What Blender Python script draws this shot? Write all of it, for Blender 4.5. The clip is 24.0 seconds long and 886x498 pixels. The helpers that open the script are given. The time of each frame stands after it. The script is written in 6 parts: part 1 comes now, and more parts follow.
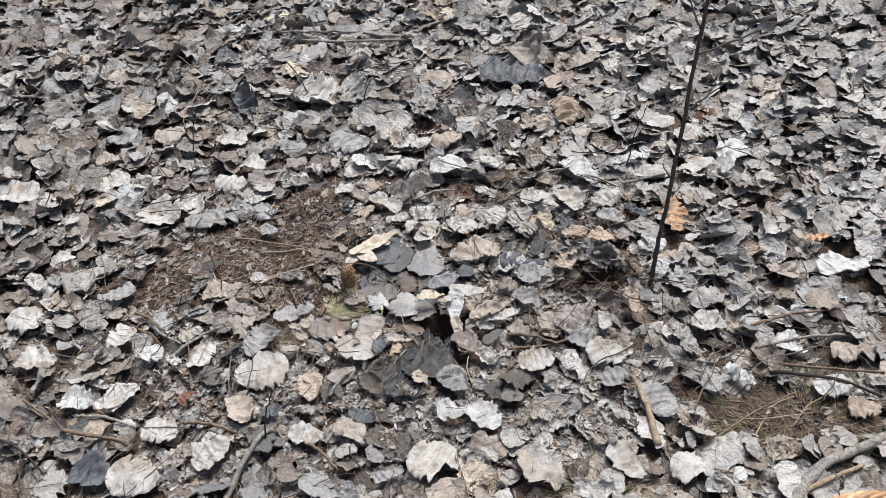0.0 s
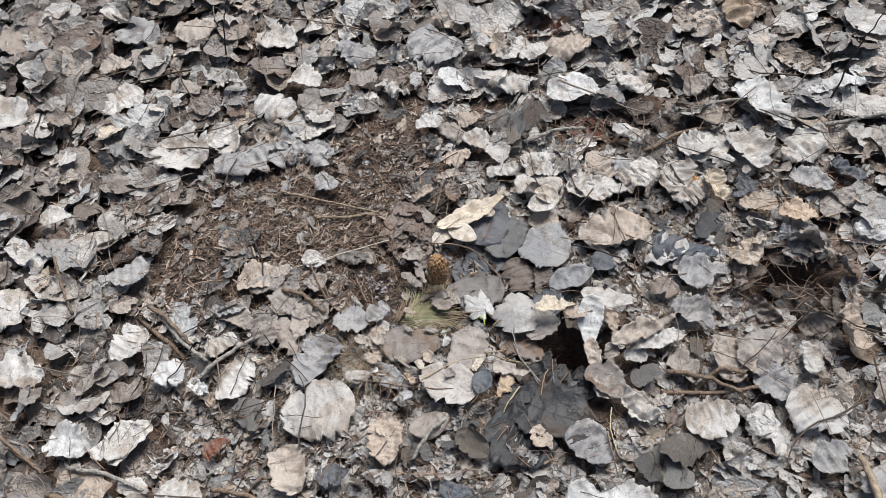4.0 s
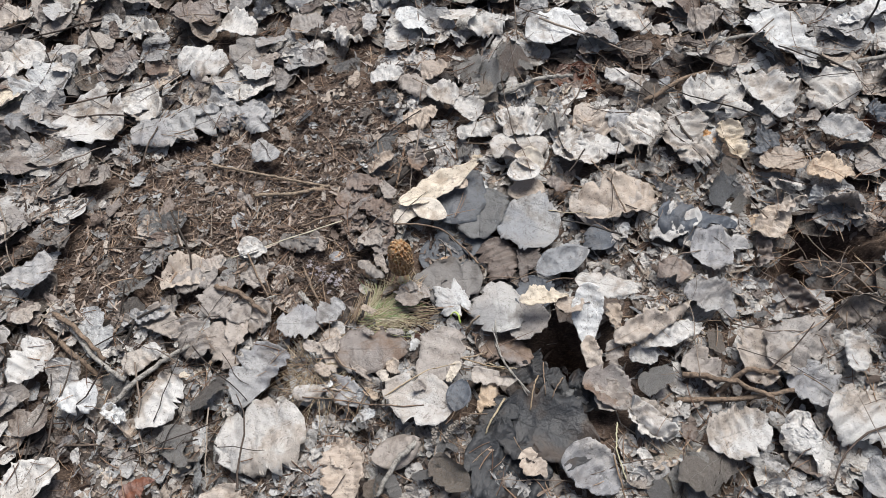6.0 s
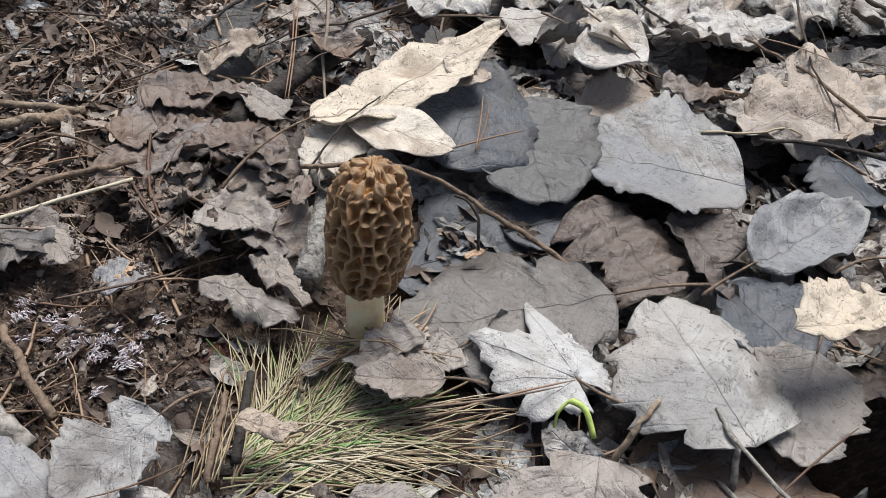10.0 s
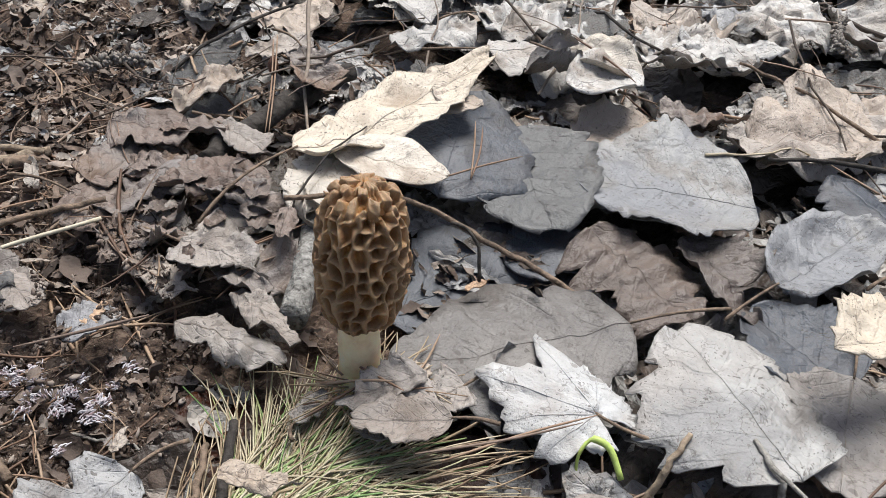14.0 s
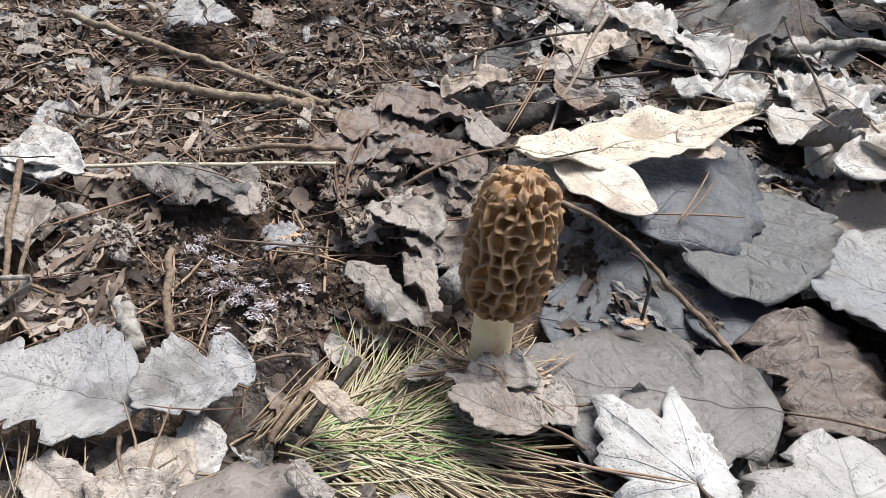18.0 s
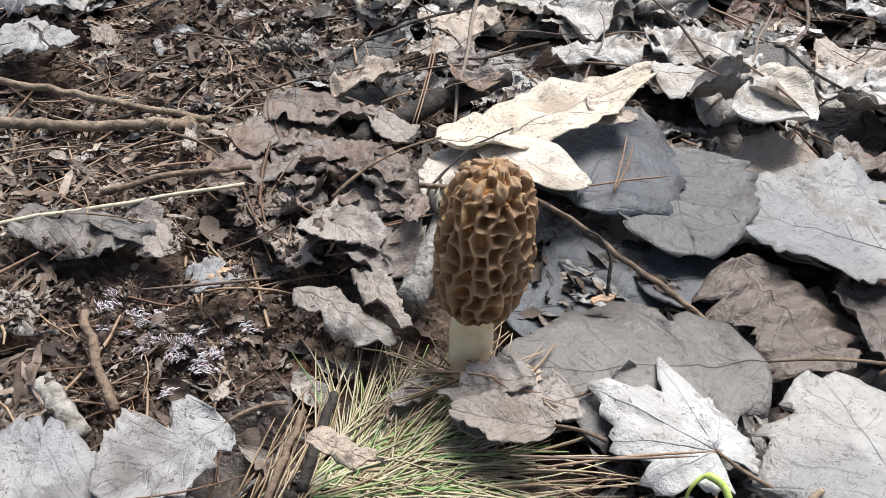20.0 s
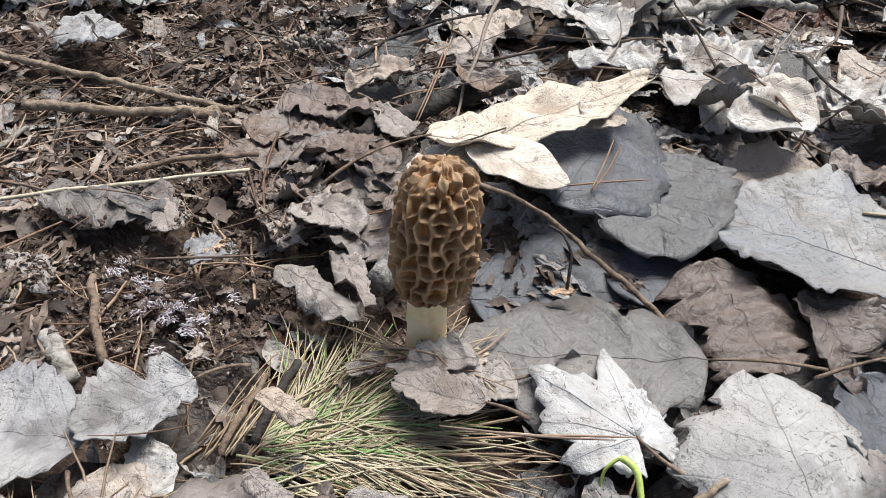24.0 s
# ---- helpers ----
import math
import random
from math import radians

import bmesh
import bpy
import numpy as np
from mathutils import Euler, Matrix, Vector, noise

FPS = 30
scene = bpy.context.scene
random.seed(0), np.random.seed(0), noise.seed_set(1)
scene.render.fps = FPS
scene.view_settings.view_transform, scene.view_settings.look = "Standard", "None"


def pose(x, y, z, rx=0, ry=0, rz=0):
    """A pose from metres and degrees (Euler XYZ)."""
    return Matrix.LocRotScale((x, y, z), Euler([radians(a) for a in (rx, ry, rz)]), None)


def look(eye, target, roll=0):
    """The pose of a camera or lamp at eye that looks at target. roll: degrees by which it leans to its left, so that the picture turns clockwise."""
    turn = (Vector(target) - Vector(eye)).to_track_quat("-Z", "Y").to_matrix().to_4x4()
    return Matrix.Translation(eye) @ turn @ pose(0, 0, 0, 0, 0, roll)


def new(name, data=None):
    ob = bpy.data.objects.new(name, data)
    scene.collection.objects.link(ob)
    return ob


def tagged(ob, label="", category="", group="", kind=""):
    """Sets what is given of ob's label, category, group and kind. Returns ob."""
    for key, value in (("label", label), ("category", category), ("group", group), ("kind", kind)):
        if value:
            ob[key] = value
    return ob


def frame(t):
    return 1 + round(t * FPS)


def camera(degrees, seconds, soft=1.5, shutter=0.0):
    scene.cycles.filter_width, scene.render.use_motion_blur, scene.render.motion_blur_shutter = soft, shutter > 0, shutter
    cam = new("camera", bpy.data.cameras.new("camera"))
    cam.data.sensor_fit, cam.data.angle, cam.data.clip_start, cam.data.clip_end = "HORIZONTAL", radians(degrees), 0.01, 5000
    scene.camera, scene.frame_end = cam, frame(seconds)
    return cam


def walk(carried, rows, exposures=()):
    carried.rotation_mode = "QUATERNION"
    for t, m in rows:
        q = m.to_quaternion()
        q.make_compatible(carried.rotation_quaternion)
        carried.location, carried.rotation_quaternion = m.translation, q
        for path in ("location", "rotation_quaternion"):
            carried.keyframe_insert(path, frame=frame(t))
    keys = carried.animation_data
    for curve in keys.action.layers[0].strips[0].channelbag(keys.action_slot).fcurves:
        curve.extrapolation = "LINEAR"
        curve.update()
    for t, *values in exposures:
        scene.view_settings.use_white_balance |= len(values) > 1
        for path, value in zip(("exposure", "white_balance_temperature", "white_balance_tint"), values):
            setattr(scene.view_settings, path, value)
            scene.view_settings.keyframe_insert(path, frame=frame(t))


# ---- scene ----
cam = camera(56.4, 24.0, soft=0.3)
PATH = [
    (0, (0.175, -0.326, 1.079), (0.185, 1.139, -0.283), -4.2),
    (0.5, (0.169, -0.314, 1.061), (0.191, 1.138, -0.314), -3.3),
    (1, (0.179, -0.244, 1.03), (0.159, 1.157, -0.398), -2.5),
    (1.5, (0.193, -0.146, 0.978), (0.064, 1.191, -0.504), -3.4),
    (3.5, (0.152, 0.081, 0.917), (-0.1, 1.268, -0.673), -8.2),
    (4, (0.099, 0.145, 0.905), (-0.057, 1.313, -0.711), -8.7),
    (4.5, (0.108, 0.181, 0.909), (-0.03, 1.339, -0.716), -10.1),
    (5, (0.142, 0.182, 0.901), (0.008, 1.336, -0.727), -9.4),
    (5.5, (0.154, 0.216, 0.861), (0.006, 1.345, -0.784), -9.7),
    (6, (0.105, 0.29, 0.777), (-0.013, 1.339, -0.922), -9.9),
    (6.5, (0.044, 0.396, 0.62), (0.049, 1.318, -1.155), -7.8),
    (7, (0.005, 0.459, 0.472), (0.123, 1.294, -1.342), -1.8),
    (7.5, (-0.022, 0.494, 0.395), (0.087, 1.332, -1.418), -2.3),
    (8, (-0.019, 0.504, 0.325), (0.194, 1.445, -1.427), 1.9),
    (8.3, (-0.022, 0.516, 0.306), (0.272, 1.503, -1.409), 3.4),
    (8.5, (-0.025, 0.518, 0.287), (0.319, 1.604, -1.357), 3.9),
    (9, (-0.031, 0.528, 0.258), (0.378, 1.716, -1.299), 5.3),
    (9.5, (-0.035, 0.548, 0.231), (0.463, 1.823, -1.226), 7.7),
    (11.5, (-0.04, 0.578, 0.194), (0.534, 1.928, -1.166), 7.8),
    (12, (-0.035, 0.578, 0.189), (0.547, 1.94, -1.155), 6.7),
    (12.5, (-0.036, 0.592, 0.186), (0.587, 1.991, -1.101), 5.4),
    (13, (-0.041, 0.586, 0.185), (0.576, 1.995, -1.093), 4.8),
    (13.5, (-0.038, 0.58, 0.187), (0.584, 1.986, -1.092), 6.4),
    (14, (-0.038, 0.573, 0.187), (0.56, 1.989, -1.092), 6.7),
    (14.5, (-0.038, 0.573, 0.185), (0.545, 1.997, -1.093), 6.8),
    (15, (-0.036, 0.575, 0.182), (0.545, 1.999, -1.096), 6.8),
    (15.5, (-0.033, 0.573, 0.179), (0.55, 1.993, -1.104), 7.2),
    (16, (-0.03, 0.571, 0.178), (0.47, 2.027, -1.099), 7.1),
    (16.5, (-0.016, 0.557, 0.18), (0.223, 2.077, -1.098), 5.7),
    (17, (-0.004, 0.549, 0.182), (0.034, 2.091, -1.092), 5.4),
    (17.5, (0.007, 0.551, 0.182), (-0.15, 2.104, -1.068), 6.0),
    (19.5, (-0.013, 0.564, 0.175), (0.087, 2.132, -1.062), 7.5),
    (20, (-0.031, 0.57, 0.172), (0.23, 2.119, -1.065), 6.0),
    (20.5, (-0.046, 0.589, 0.178), (0.388, 2.105, -1.052), 4.0),
    (21, (-0.056, 0.611, 0.182), (0.604, 2.044, -1.047), 4.3),
    (21.5, (-0.071, 0.617, 0.181), (0.668, 2.001, -1.06), 3.3),
    (22, (-0.054, 0.604, 0.18), (0.684, 1.986, -1.062), 3.5),
    (22.5, (-0.027, 0.584, 0.176), (0.532, 2.068, -1.043), 3.6),
    (23, (-0.014, 0.577, 0.179), (0.449, 2.093, -1.041), 4.1),
    (23.5, (-0.008, 0.563, 0.184), (0.19, 2.115, -1.061), 2.6),
    (24, (0.004, 0.551, 0.186), (0.062, 2.102, -1.076), 4.4),
]
walk(cam, [(t, look(eye, target, roll)) for t, eye, target, roll in PATH],
     exposures=[(0, 0.36), (4, 0.28), (5, 0.36), (7, 0.28), (9, 0.22), (12, 0.50), (15, 0.50), (16, 0.80), (17, 0.68), (20, 0.64), (22, 0.48), (24, 0.60)])

# ---- light ----
from mathutils.bvhtree import BVHTree

SUN_EL, SUN_AZ = 66.0, 30.0
world = bpy.data.worlds.new("overcast")
scene.world = world
world.use_nodes = True
wn = world.node_tree.nodes
sky = wn.new("ShaderNodeTexSky")
sky.sky_type, sky.sun_disc = "NISHITA", False
sky.sun_elevation, sky.sun_rotation = radians(SUN_EL), radians(SUN_AZ)
sky.dust_density, sky.air_density = 4.0, 1.0
hsv = wn.new("ShaderNodeHueSaturation")
hsv.inputs["Saturation"].default_value = 0.88
world.node_tree.links.new(sky.outputs[0], hsv.inputs["Color"])
world.node_tree.links.new(hsv.outputs[0], wn["Background"].inputs[0])
wn["Background"].inputs[1].default_value = 0.088
sun = new("sun", bpy.data.lights.new("sun", "SUN"))
sun.data.energy, sun.data.angle, sun.data.color = 3.55, radians(34), (1.0, 1.0, 0.985)
sun.matrix_world = look((0, 0, 0), (-math.sin(radians(SUN_AZ)) * math.cos(radians(SUN_EL)), -math.cos(radians(SUN_AZ)) * math.cos(radians(SUN_EL)), -math.sin(radians(SUN_EL))))


# ---- materials ----
class Nodes:
    """A small builder for node materials."""

    def __init__(self, name, rough=0.7, spec=0.4):
        self.mat = bpy.data.materials.new(name)
        self.mat.use_nodes = True
        self.tree = self.mat.node_tree
        self.bsdf = self.tree.nodes["Principled BSDF"]
        self.bsdf.inputs["Roughness"].default_value = rough
        self.bsdf.inputs["Specular IOR Level"].default_value = spec

    def add(self, kind, **props):
        node = self.tree.nodes.new(kind)
        for key, value in props.items():
            if key == "op":
                node.operation = value
            elif key == "data":
                node.data_type = value
        return node

    def link(self, a, b):
        self.tree.links.new(a, b)

    def math(self, op, a, b=0.0, clamp=False):
        node = self.add("ShaderNodeMath", op=op)
        node.use_clamp = clamp
        for i, value in enumerate((a, b)):
            if isinstance(value, (int, float)):
                node.inputs[i].default_value = value
            else:
                self.link(value, node.inputs[i])
        return node.outputs[0]

    def mix(self, fac, a, b, blend="MIX"):
        node = self.add("ShaderNodeMix", data="RGBA")
        node.blend_type = blend
        for sock, value in ((node.inputs[0], fac), (node.inputs[6], a), (node.inputs[7], b)):
            if isinstance(value, (int, float)):
                sock.default_value = value
            elif isinstance(value, tuple):
                sock.default_value = (*value, 1.0)
            else:
                self.link(value, sock)
        return node.outputs[2]

    def noise(self, scale, vec, detail=3.0, rough=0.55):
        node = self.add("ShaderNodeTexNoise")
        node.inputs["Scale"].default_value, node.inputs["Detail"].default_value = scale, detail
        node.inputs["Roughness"].default_value = rough
        self.link(vec, node.inputs["Vector"])
        return node.outputs["Fac"]

    def voronoi(self, scale, vec):
        node = self.add("ShaderNodeTexVoronoi")
        node.inputs["Scale"].default_value = scale
        self.link(vec, node.inputs["Vector"])
        return node.outputs["Distance"]

    def ramp(self, fac, stops, flat=False):
        node = self.add("ShaderNodeValToRGB")
        els = node.color_ramp.elements
        node.color_ramp.interpolation = "CONSTANT" if flat else "LINEAR"
        while len(els) < len(stops):
            els.new(0.5)
        for el, (pos, col) in zip(els, stops):
            el.position, el.color = pos, (*col, 1.0)
        self.link(fac, node.inputs[0])
        return node.outputs[0]

    def random(self):
        a = self.add("ShaderNodeObjectInfo").outputs["Random"]
        b = self.add("ShaderNodeNewGeometry").outputs["Random Per Island"]
        return self.math("FRACT", self.math("ADD", a, b))

    def coords(self, rnd=None):
        vec = self.add("ShaderNodeTexCoord").outputs["Object"]
        if rnd is None:
            return vec
        node = self.add("ShaderNodeVectorMath", op="ADD")
        self.link(vec, node.inputs[0])
        self.link(self.math("MULTIPLY", rnd, 7.3), node.inputs[1])
        return node.outputs[0]

    def bump(self, height, strength=0.5, dist=0.001):
        node = self.add("ShaderNodeBump")
        node.inputs["Strength"].default_value, node.inputs["Distance"].default_value = strength, dist
        self.link(height, node.inputs["Height"])
        self.link(node.outputs[0], self.bsdf.inputs["Normal"])

    def colour(self, col):
        self.link(col, self.bsdf.inputs["Base Color"])
        return self.mat


PALETTE = {
    "pale": (0.425, 0.41, 0.39), "ash": (0.285, 0.281, 0.277), "taupe": (0.140, 0.127, 0.116), "mould": (0.110, 0.090, 0.079), "slate": (0.068, 0.076, 0.089), "white": (0.465, 0.468, 0.465), "steel": (0.185, 0.19, 0.198), "graphite": (0.088, 0.088, 0.087),
    "fawn": (0.35, 0.30, 0.255), "umber": (0.25, 0.22, 0.195), "brown": (0.162, 0.134, 0.118), "bark": (0.135, 0.100, 0.082), "tan": (0.37, 0.295, 0.225),
    # the near-black of wet leaves also carries the shade of the hollows
    "wetshade": (0.013, 0.0145, 0.017), "dust": (0.31, 0.305, 0.295), "cream": (0.50, 0.437, 0.355), "orange": (0.46, 0.29, 0.17), "russet": (0.13, 0.055, 0.035),
}


def leaf_material(name, base=None, litter=False, damp=False, stain=None, dull=False):
    k = Nodes(name, 0.62, 0.45)
    rnd = k.random()
    vec = k.coords(rnd)
    uv = k.add("ShaderNodeUVMap").outputs[0]
    sep = k.add("ShaderNodeSeparateXYZ")
    k.link(uv, sep.inputs[0])
    au, v = k.math("ABSOLUTE", sep.outputs[0]), sep.outputs[1]
    mid = k.math("SUBTRACT", 1.0, k.math("MULTIPLY", au, 16.0), clamp=True)
    saw = k.math("PINGPONG", k.math("SUBTRACT", k.math("MULTIPLY", v, 6.5), k.math("MULTIPLY", au, 1.9)), 0.5)
    side = k.math("SUBTRACT", 1.0, k.math("MULTIPLY", saw, 11.0), clamp=True)
    vein = k.math("MAXIMUM", mid, k.math("MULTIPLY", side, 0.55))
    if litter:
        P = PALETTE
        base = k.ramp(rnd, [(0.0, P["pale"]), (0.27, P["fawn"]), (0.37, P["ash"]), (0.58, P["umber"]), (0.67, P["pale"]),
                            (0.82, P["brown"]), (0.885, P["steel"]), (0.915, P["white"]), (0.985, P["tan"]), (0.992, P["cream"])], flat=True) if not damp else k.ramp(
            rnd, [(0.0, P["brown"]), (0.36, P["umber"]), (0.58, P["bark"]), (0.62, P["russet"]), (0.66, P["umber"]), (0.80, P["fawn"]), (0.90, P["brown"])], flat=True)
        if dull:
            base = k.ramp(rnd, [(0.0, P["umber"]), (0.28, P["fawn"]), (0.42, P["brown"]), (0.60, P["bark"]), (0.72, P["ash"]), (0.88, P["taupe"])], flat=True)
        second = k.math("FRACT", k.math("MULTIPLY", rnd, 37.0))
    else:
        second = rnd
    hue = k.add("ShaderNodeHueSaturation")
    # damp leaves are darker still, to hold the shade of gaps between leaves
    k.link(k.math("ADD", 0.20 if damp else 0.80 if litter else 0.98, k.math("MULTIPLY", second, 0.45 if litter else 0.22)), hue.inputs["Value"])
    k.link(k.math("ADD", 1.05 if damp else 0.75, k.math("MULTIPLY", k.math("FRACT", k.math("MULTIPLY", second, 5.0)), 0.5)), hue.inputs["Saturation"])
    if isinstance(base, tuple):
        hue.inputs["Color"].default_value = (*base, 1.0)
    else:
        k.link(base, hue.inputs["Color"])
    col = hue.outputs[0]
    warp = k.add("ShaderNodeTexNoise")
    warp.inputs["Scale"].default_value, warp.inputs["Detail"].default_value = 60.0, 3.0
    k.link(vec, warp.inputs["Vector"])
    offset = k.add("ShaderNodeVectorMath", op="SCALE")
    k.link(warp.outputs["Color"], offset.inputs[0])
    offset.inputs["Scale"].default_value = 0.022
    warped = k.add("ShaderNodeVectorMath", op="ADD")
    k.link(vec, warped.inputs[0])
    k.link(offset.outputs[0], warped.inputs[1])
    warped = warped.outputs[0]
    blotch = k.noise(38.0, warped, 5.0, 0.6)
    mid_grain = k.noise(150.0, vec, 5.0, 0.66)
    fine = k.noise(620.0, vec, 4.0, 0.7)
    dark_leaf = isinstance(base, tuple) and base[0] < 0.13
    # broad patches bleached, browned or blue-grey
    zone = k.math("MULTIPLY", k.math("SUBTRACT", k.noise(24.0, warped, 3.0, 0.5), 0.46, clamp=True), 6.0, clamp=True)
    tint = k.ramp(k.math("FRACT", k.math("MULTIPLY", second, 13.0)), [(0.0, (0.34, 0.29, 0.24)), (0.3, (0.19, 0.195, 0.205)), (0.5, (0.45, 0.42, 0.38)), (0.75, (0.20, 0.155, 0.125)), (1.0, (0.33, 0.33, 0.325))])
    col = k.mix(k.math("MULTIPLY", zone, 0.25 if damp else 0.05 if dark_leaf else 0.55 if litter else 0.36), col, tint)
    if stain:
        patch = k.math("MULTIPLY", k.math("SUBTRACT", k.noise(19.0, warped, 4.0, 0.55), 0.49, clamp=True), 9.0, clamp=True)
        col = k.mix(k.math("MULTIPLY", patch, 0.85), col, stain)
    brown = k.math("MULTIPLY", k.math("SUBTRACT", blotch, 0.52, clamp=True), 6.0, clamp=True)
    col = k.mix(k.math("MULTIPLY", brown, 0.8), col, k.mix(1.0, col, (0.52, 0.46, 0.41), "MULTIPLY"))
    pale = k.math("MULTIPLY", k.math("SUBTRACT", k.noise(85.0, warped, 6.0, 0.72), 0.53, clamp=True), 7.0, clamp=True)
    col = k.mix(k.math("MULTIPLY", pale, 0.5), col, k.mix(1.0, col, (1.40, 1.40, 1.40), "MULTIPLY"))
    col = k.mix(k.math("MULTIPLY", k.math("SUBTRACT", mid_grain, 0.52, clamp=True), 3.0 if litter else 2.2, clamp=True), col, k.mix(1.0, col, (0.56, 0.52, 0.48) if litter else (0.62, 0.58, 0.54), "MULTIPLY"))
    col = k.mix(k.math("MULTIPLY", k.math("SUBTRACT", fine, 0.50, clamp=True), 2.8 if litter else 1.3, clamp=True), col, k.mix(1.0, col, (0.58, 0.55, 0.53) if litter else (0.70, 0.67, 0.65), "MULTIPLY"))
    where = k.math("GREATER_THAN", k.noise(44.0, warped), 0.53)
    speck = k.math("MULTIPLY", k.math("LESS_THAN", k.voronoi(420.0, warped), 0.20), where)
    pin = k.math("MULTIPLY", k.math("LESS_THAN", k.voronoi(900.0, vec), 0.17), k.math("GREATER_THAN", k.noise(90.0, vec), 0.5))
    col = k.mix(k.math("MULTIPLY", k.math("MAXIMUM", speck, pin), 0.72), col, (0.05, 0.040, 0.034))
    if not litter:
        # clustered round spots of mould
        mould = k.math("MULTIPLY", k.math("LESS_THAN", k.voronoi(190.0, warped), 0.24), k.math("GREATER_THAN", k.noise(30.0, vec, 2.0), 0.56))
        col = k.mix(k.math("MULTIPLY", mould, 0.6), col, k.mix(1.0, col, (0.38, 0.34, 0.31), "MULTIPLY"))
    # thin wandering cracks
    crack = k.math("LESS_THAN", k.math("ABSOLUTE", k.math("SUBTRACT", k.noise(46.0, warped, 4.0, 0.6), 0.5)), 0.0045)
    col = k.mix(k.math("MULTIPLY", crack, 0.45), col, (0.06, 0.047, 0.04))
    col = k.mix(k.math("MULTIPLY", vein, 0.07), col, k.mix(1.0, col, (0.5, 0.44, 0.4), "MULTIPLY"))
    height = k.math("ADD", k.math("MULTIPLY", vein, 0.25), k.math("ADD", k.math("MULTIPLY", fine, 0.45), k.math("MULTIPLY", mid_grain, 1.4)))
    fold = k.math("ABSOLUTE", k.math("SUBTRACT", k.noise(70.0, warped, 2.0, 0.5), 0.5))
    height = k.math("ADD", height, k.math("MULTIPLY", fold, 9.0 if litter else 2.0))
    k.bump(height, 0.9, 0.0011)
    k.link(k.math("ADD", 0.26, k.math("MULTIPLY", blotch, 0.42)), k.bsdf.inputs["Roughness"])
    return k.colour(col)


STAIN = {"steel": (0.30, 0.295, 0.285), "brown": (0.19, 0.125, 0.085), "ash": (0.21, 0.21, 0.22), "dust": (0.215, 0.212, 0.21), "wetshade": (0.045, 0.030, 0.021), "taupe": (0.10, 0.097, 0.096), "pale": (0.33, 0.29, 0.25), "bark": (0.20, 0.155, 0.13), "slate": (0.105, 0.11, 0.12)}
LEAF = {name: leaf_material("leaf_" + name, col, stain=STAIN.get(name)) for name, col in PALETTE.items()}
LITTER = leaf_material("leaf_litter", litter=True)
DULL = leaf_material("dull_leaf_litter", litter=True, dull=True)
DAMPSHADE = leaf_material("damp_leaf_litter", litter=True, damp=True)
VEIN = {name: leaf_material("vein_" + name, tuple(c * (0.90 if name in ("pale", "white", "cream", "steel", "dust", "ash") else 1.12) for c in col)) for name, col in PALETTE.items()}


def soil_material():
    k = Nodes("forest_soil", 0.95, 0.15)
    vec = k.coords()
    big, mid, fine = k.noise(9.0, vec, 4.0), k.noise(70.0, vec, 5.0, 0.7), k.noise(520.0, vec, 4.0, 0.7)
    col = k.ramp(mid, [(0.25, (0.025, 0.018, 0.014)), (0.5, (0.097, 0.068, 0.053)), (0.75, (0.19, 0.136, 0.106))])
    col = k.mix(k.math("MULTIPLY", big, 0.4), col, (0.035, 0.027, 0.022))
    shred = k.add("ShaderNodeMapping")
    shred.inputs["Scale"].default_value, shred.inputs["Rotation"].default_value = (1.0, 3.2, 1.0), (0.0, 0.0, 0.6)
    k.link(vec, shred.inputs["Vector"])
    col = k.mix(k.math("MULTIPLY", k.math("SUBTRACT", k.noise(230.0, shred.outputs[0], 4.0, 0.6), 0.50, clamp=True), 6.0, clamp=True), col, (0.20, 0.145, 0.110))
    col = k.mix(k.math("GREATER_THAN", fine, 0.63), col, (0.17, 0.135, 0.11))
    # further off the ground is closed leaf cover
    away = k.add("ShaderNodeVectorMath", op="DISTANCE")
    k.link(vec, away.inputs[0])
    away.inputs[1].default_value = (0.1, 0.95, 0.0)
    cover = k.add("ShaderNodeTexVoronoi")
    cover.inputs["Scale"].default_value = 22.0
    k.link(vec, cover.inputs["Vector"])
    cell = k.add("ShaderNodeSeparateXYZ")
    k.link(cover.outputs["Color"], cell.inputs[0])
    leaves = k.ramp(cell.outputs[0], [(0.0, (0.05, 0.04, 0.033)), (0.3, (0.17, 0.14, 0.12)), (0.6, (0.30, 0.27, 0.245)), (1.0, (0.42, 0.40, 0.375))])
    leaves = k.mix(k.math("MULTIPLY", fine, 0.7), leaves, k.mix(1.0, leaves, (0.5, 0.47, 0.44), "MULTIPLY"))
    col = k.mix(k.math("MULTIPLY", k.math("SUBTRACT", k.math("ADD", away.outputs["Value"], big), 1.75, clamp=True), 2.5, clamp=True), col, leaves)
    k.bump(k.math("ADD", mid, k.math("MULTIPLY", fine, 0.6)), 1.0, 0.002)
    return k.colour(col)


def varied(name, stops, rough=0.8, scale=300.0, bump=0.5, spec=0.3, flat=False):
    """A material whose colour runs along stops from piece to piece, with fine grain."""
    k = Nodes(name, rough, spec)
    rnd = k.random()
    vec = k.coords(rnd)
    col = k.ramp(rnd, stops, flat)
    grain = k.noise(scale, vec, 4.0, 0.65)
    col = k.mix(k.math("MULTIPLY", k.math("SUBTRACT", grain, 0.42, clamp=True), 2.2, clamp=True), col, k.mix(1.0, col, (0.5, 0.45, 0.4), "MULTIPLY"))
    k.bump(grain, bump, 0.0008)
    return k.colour(col)


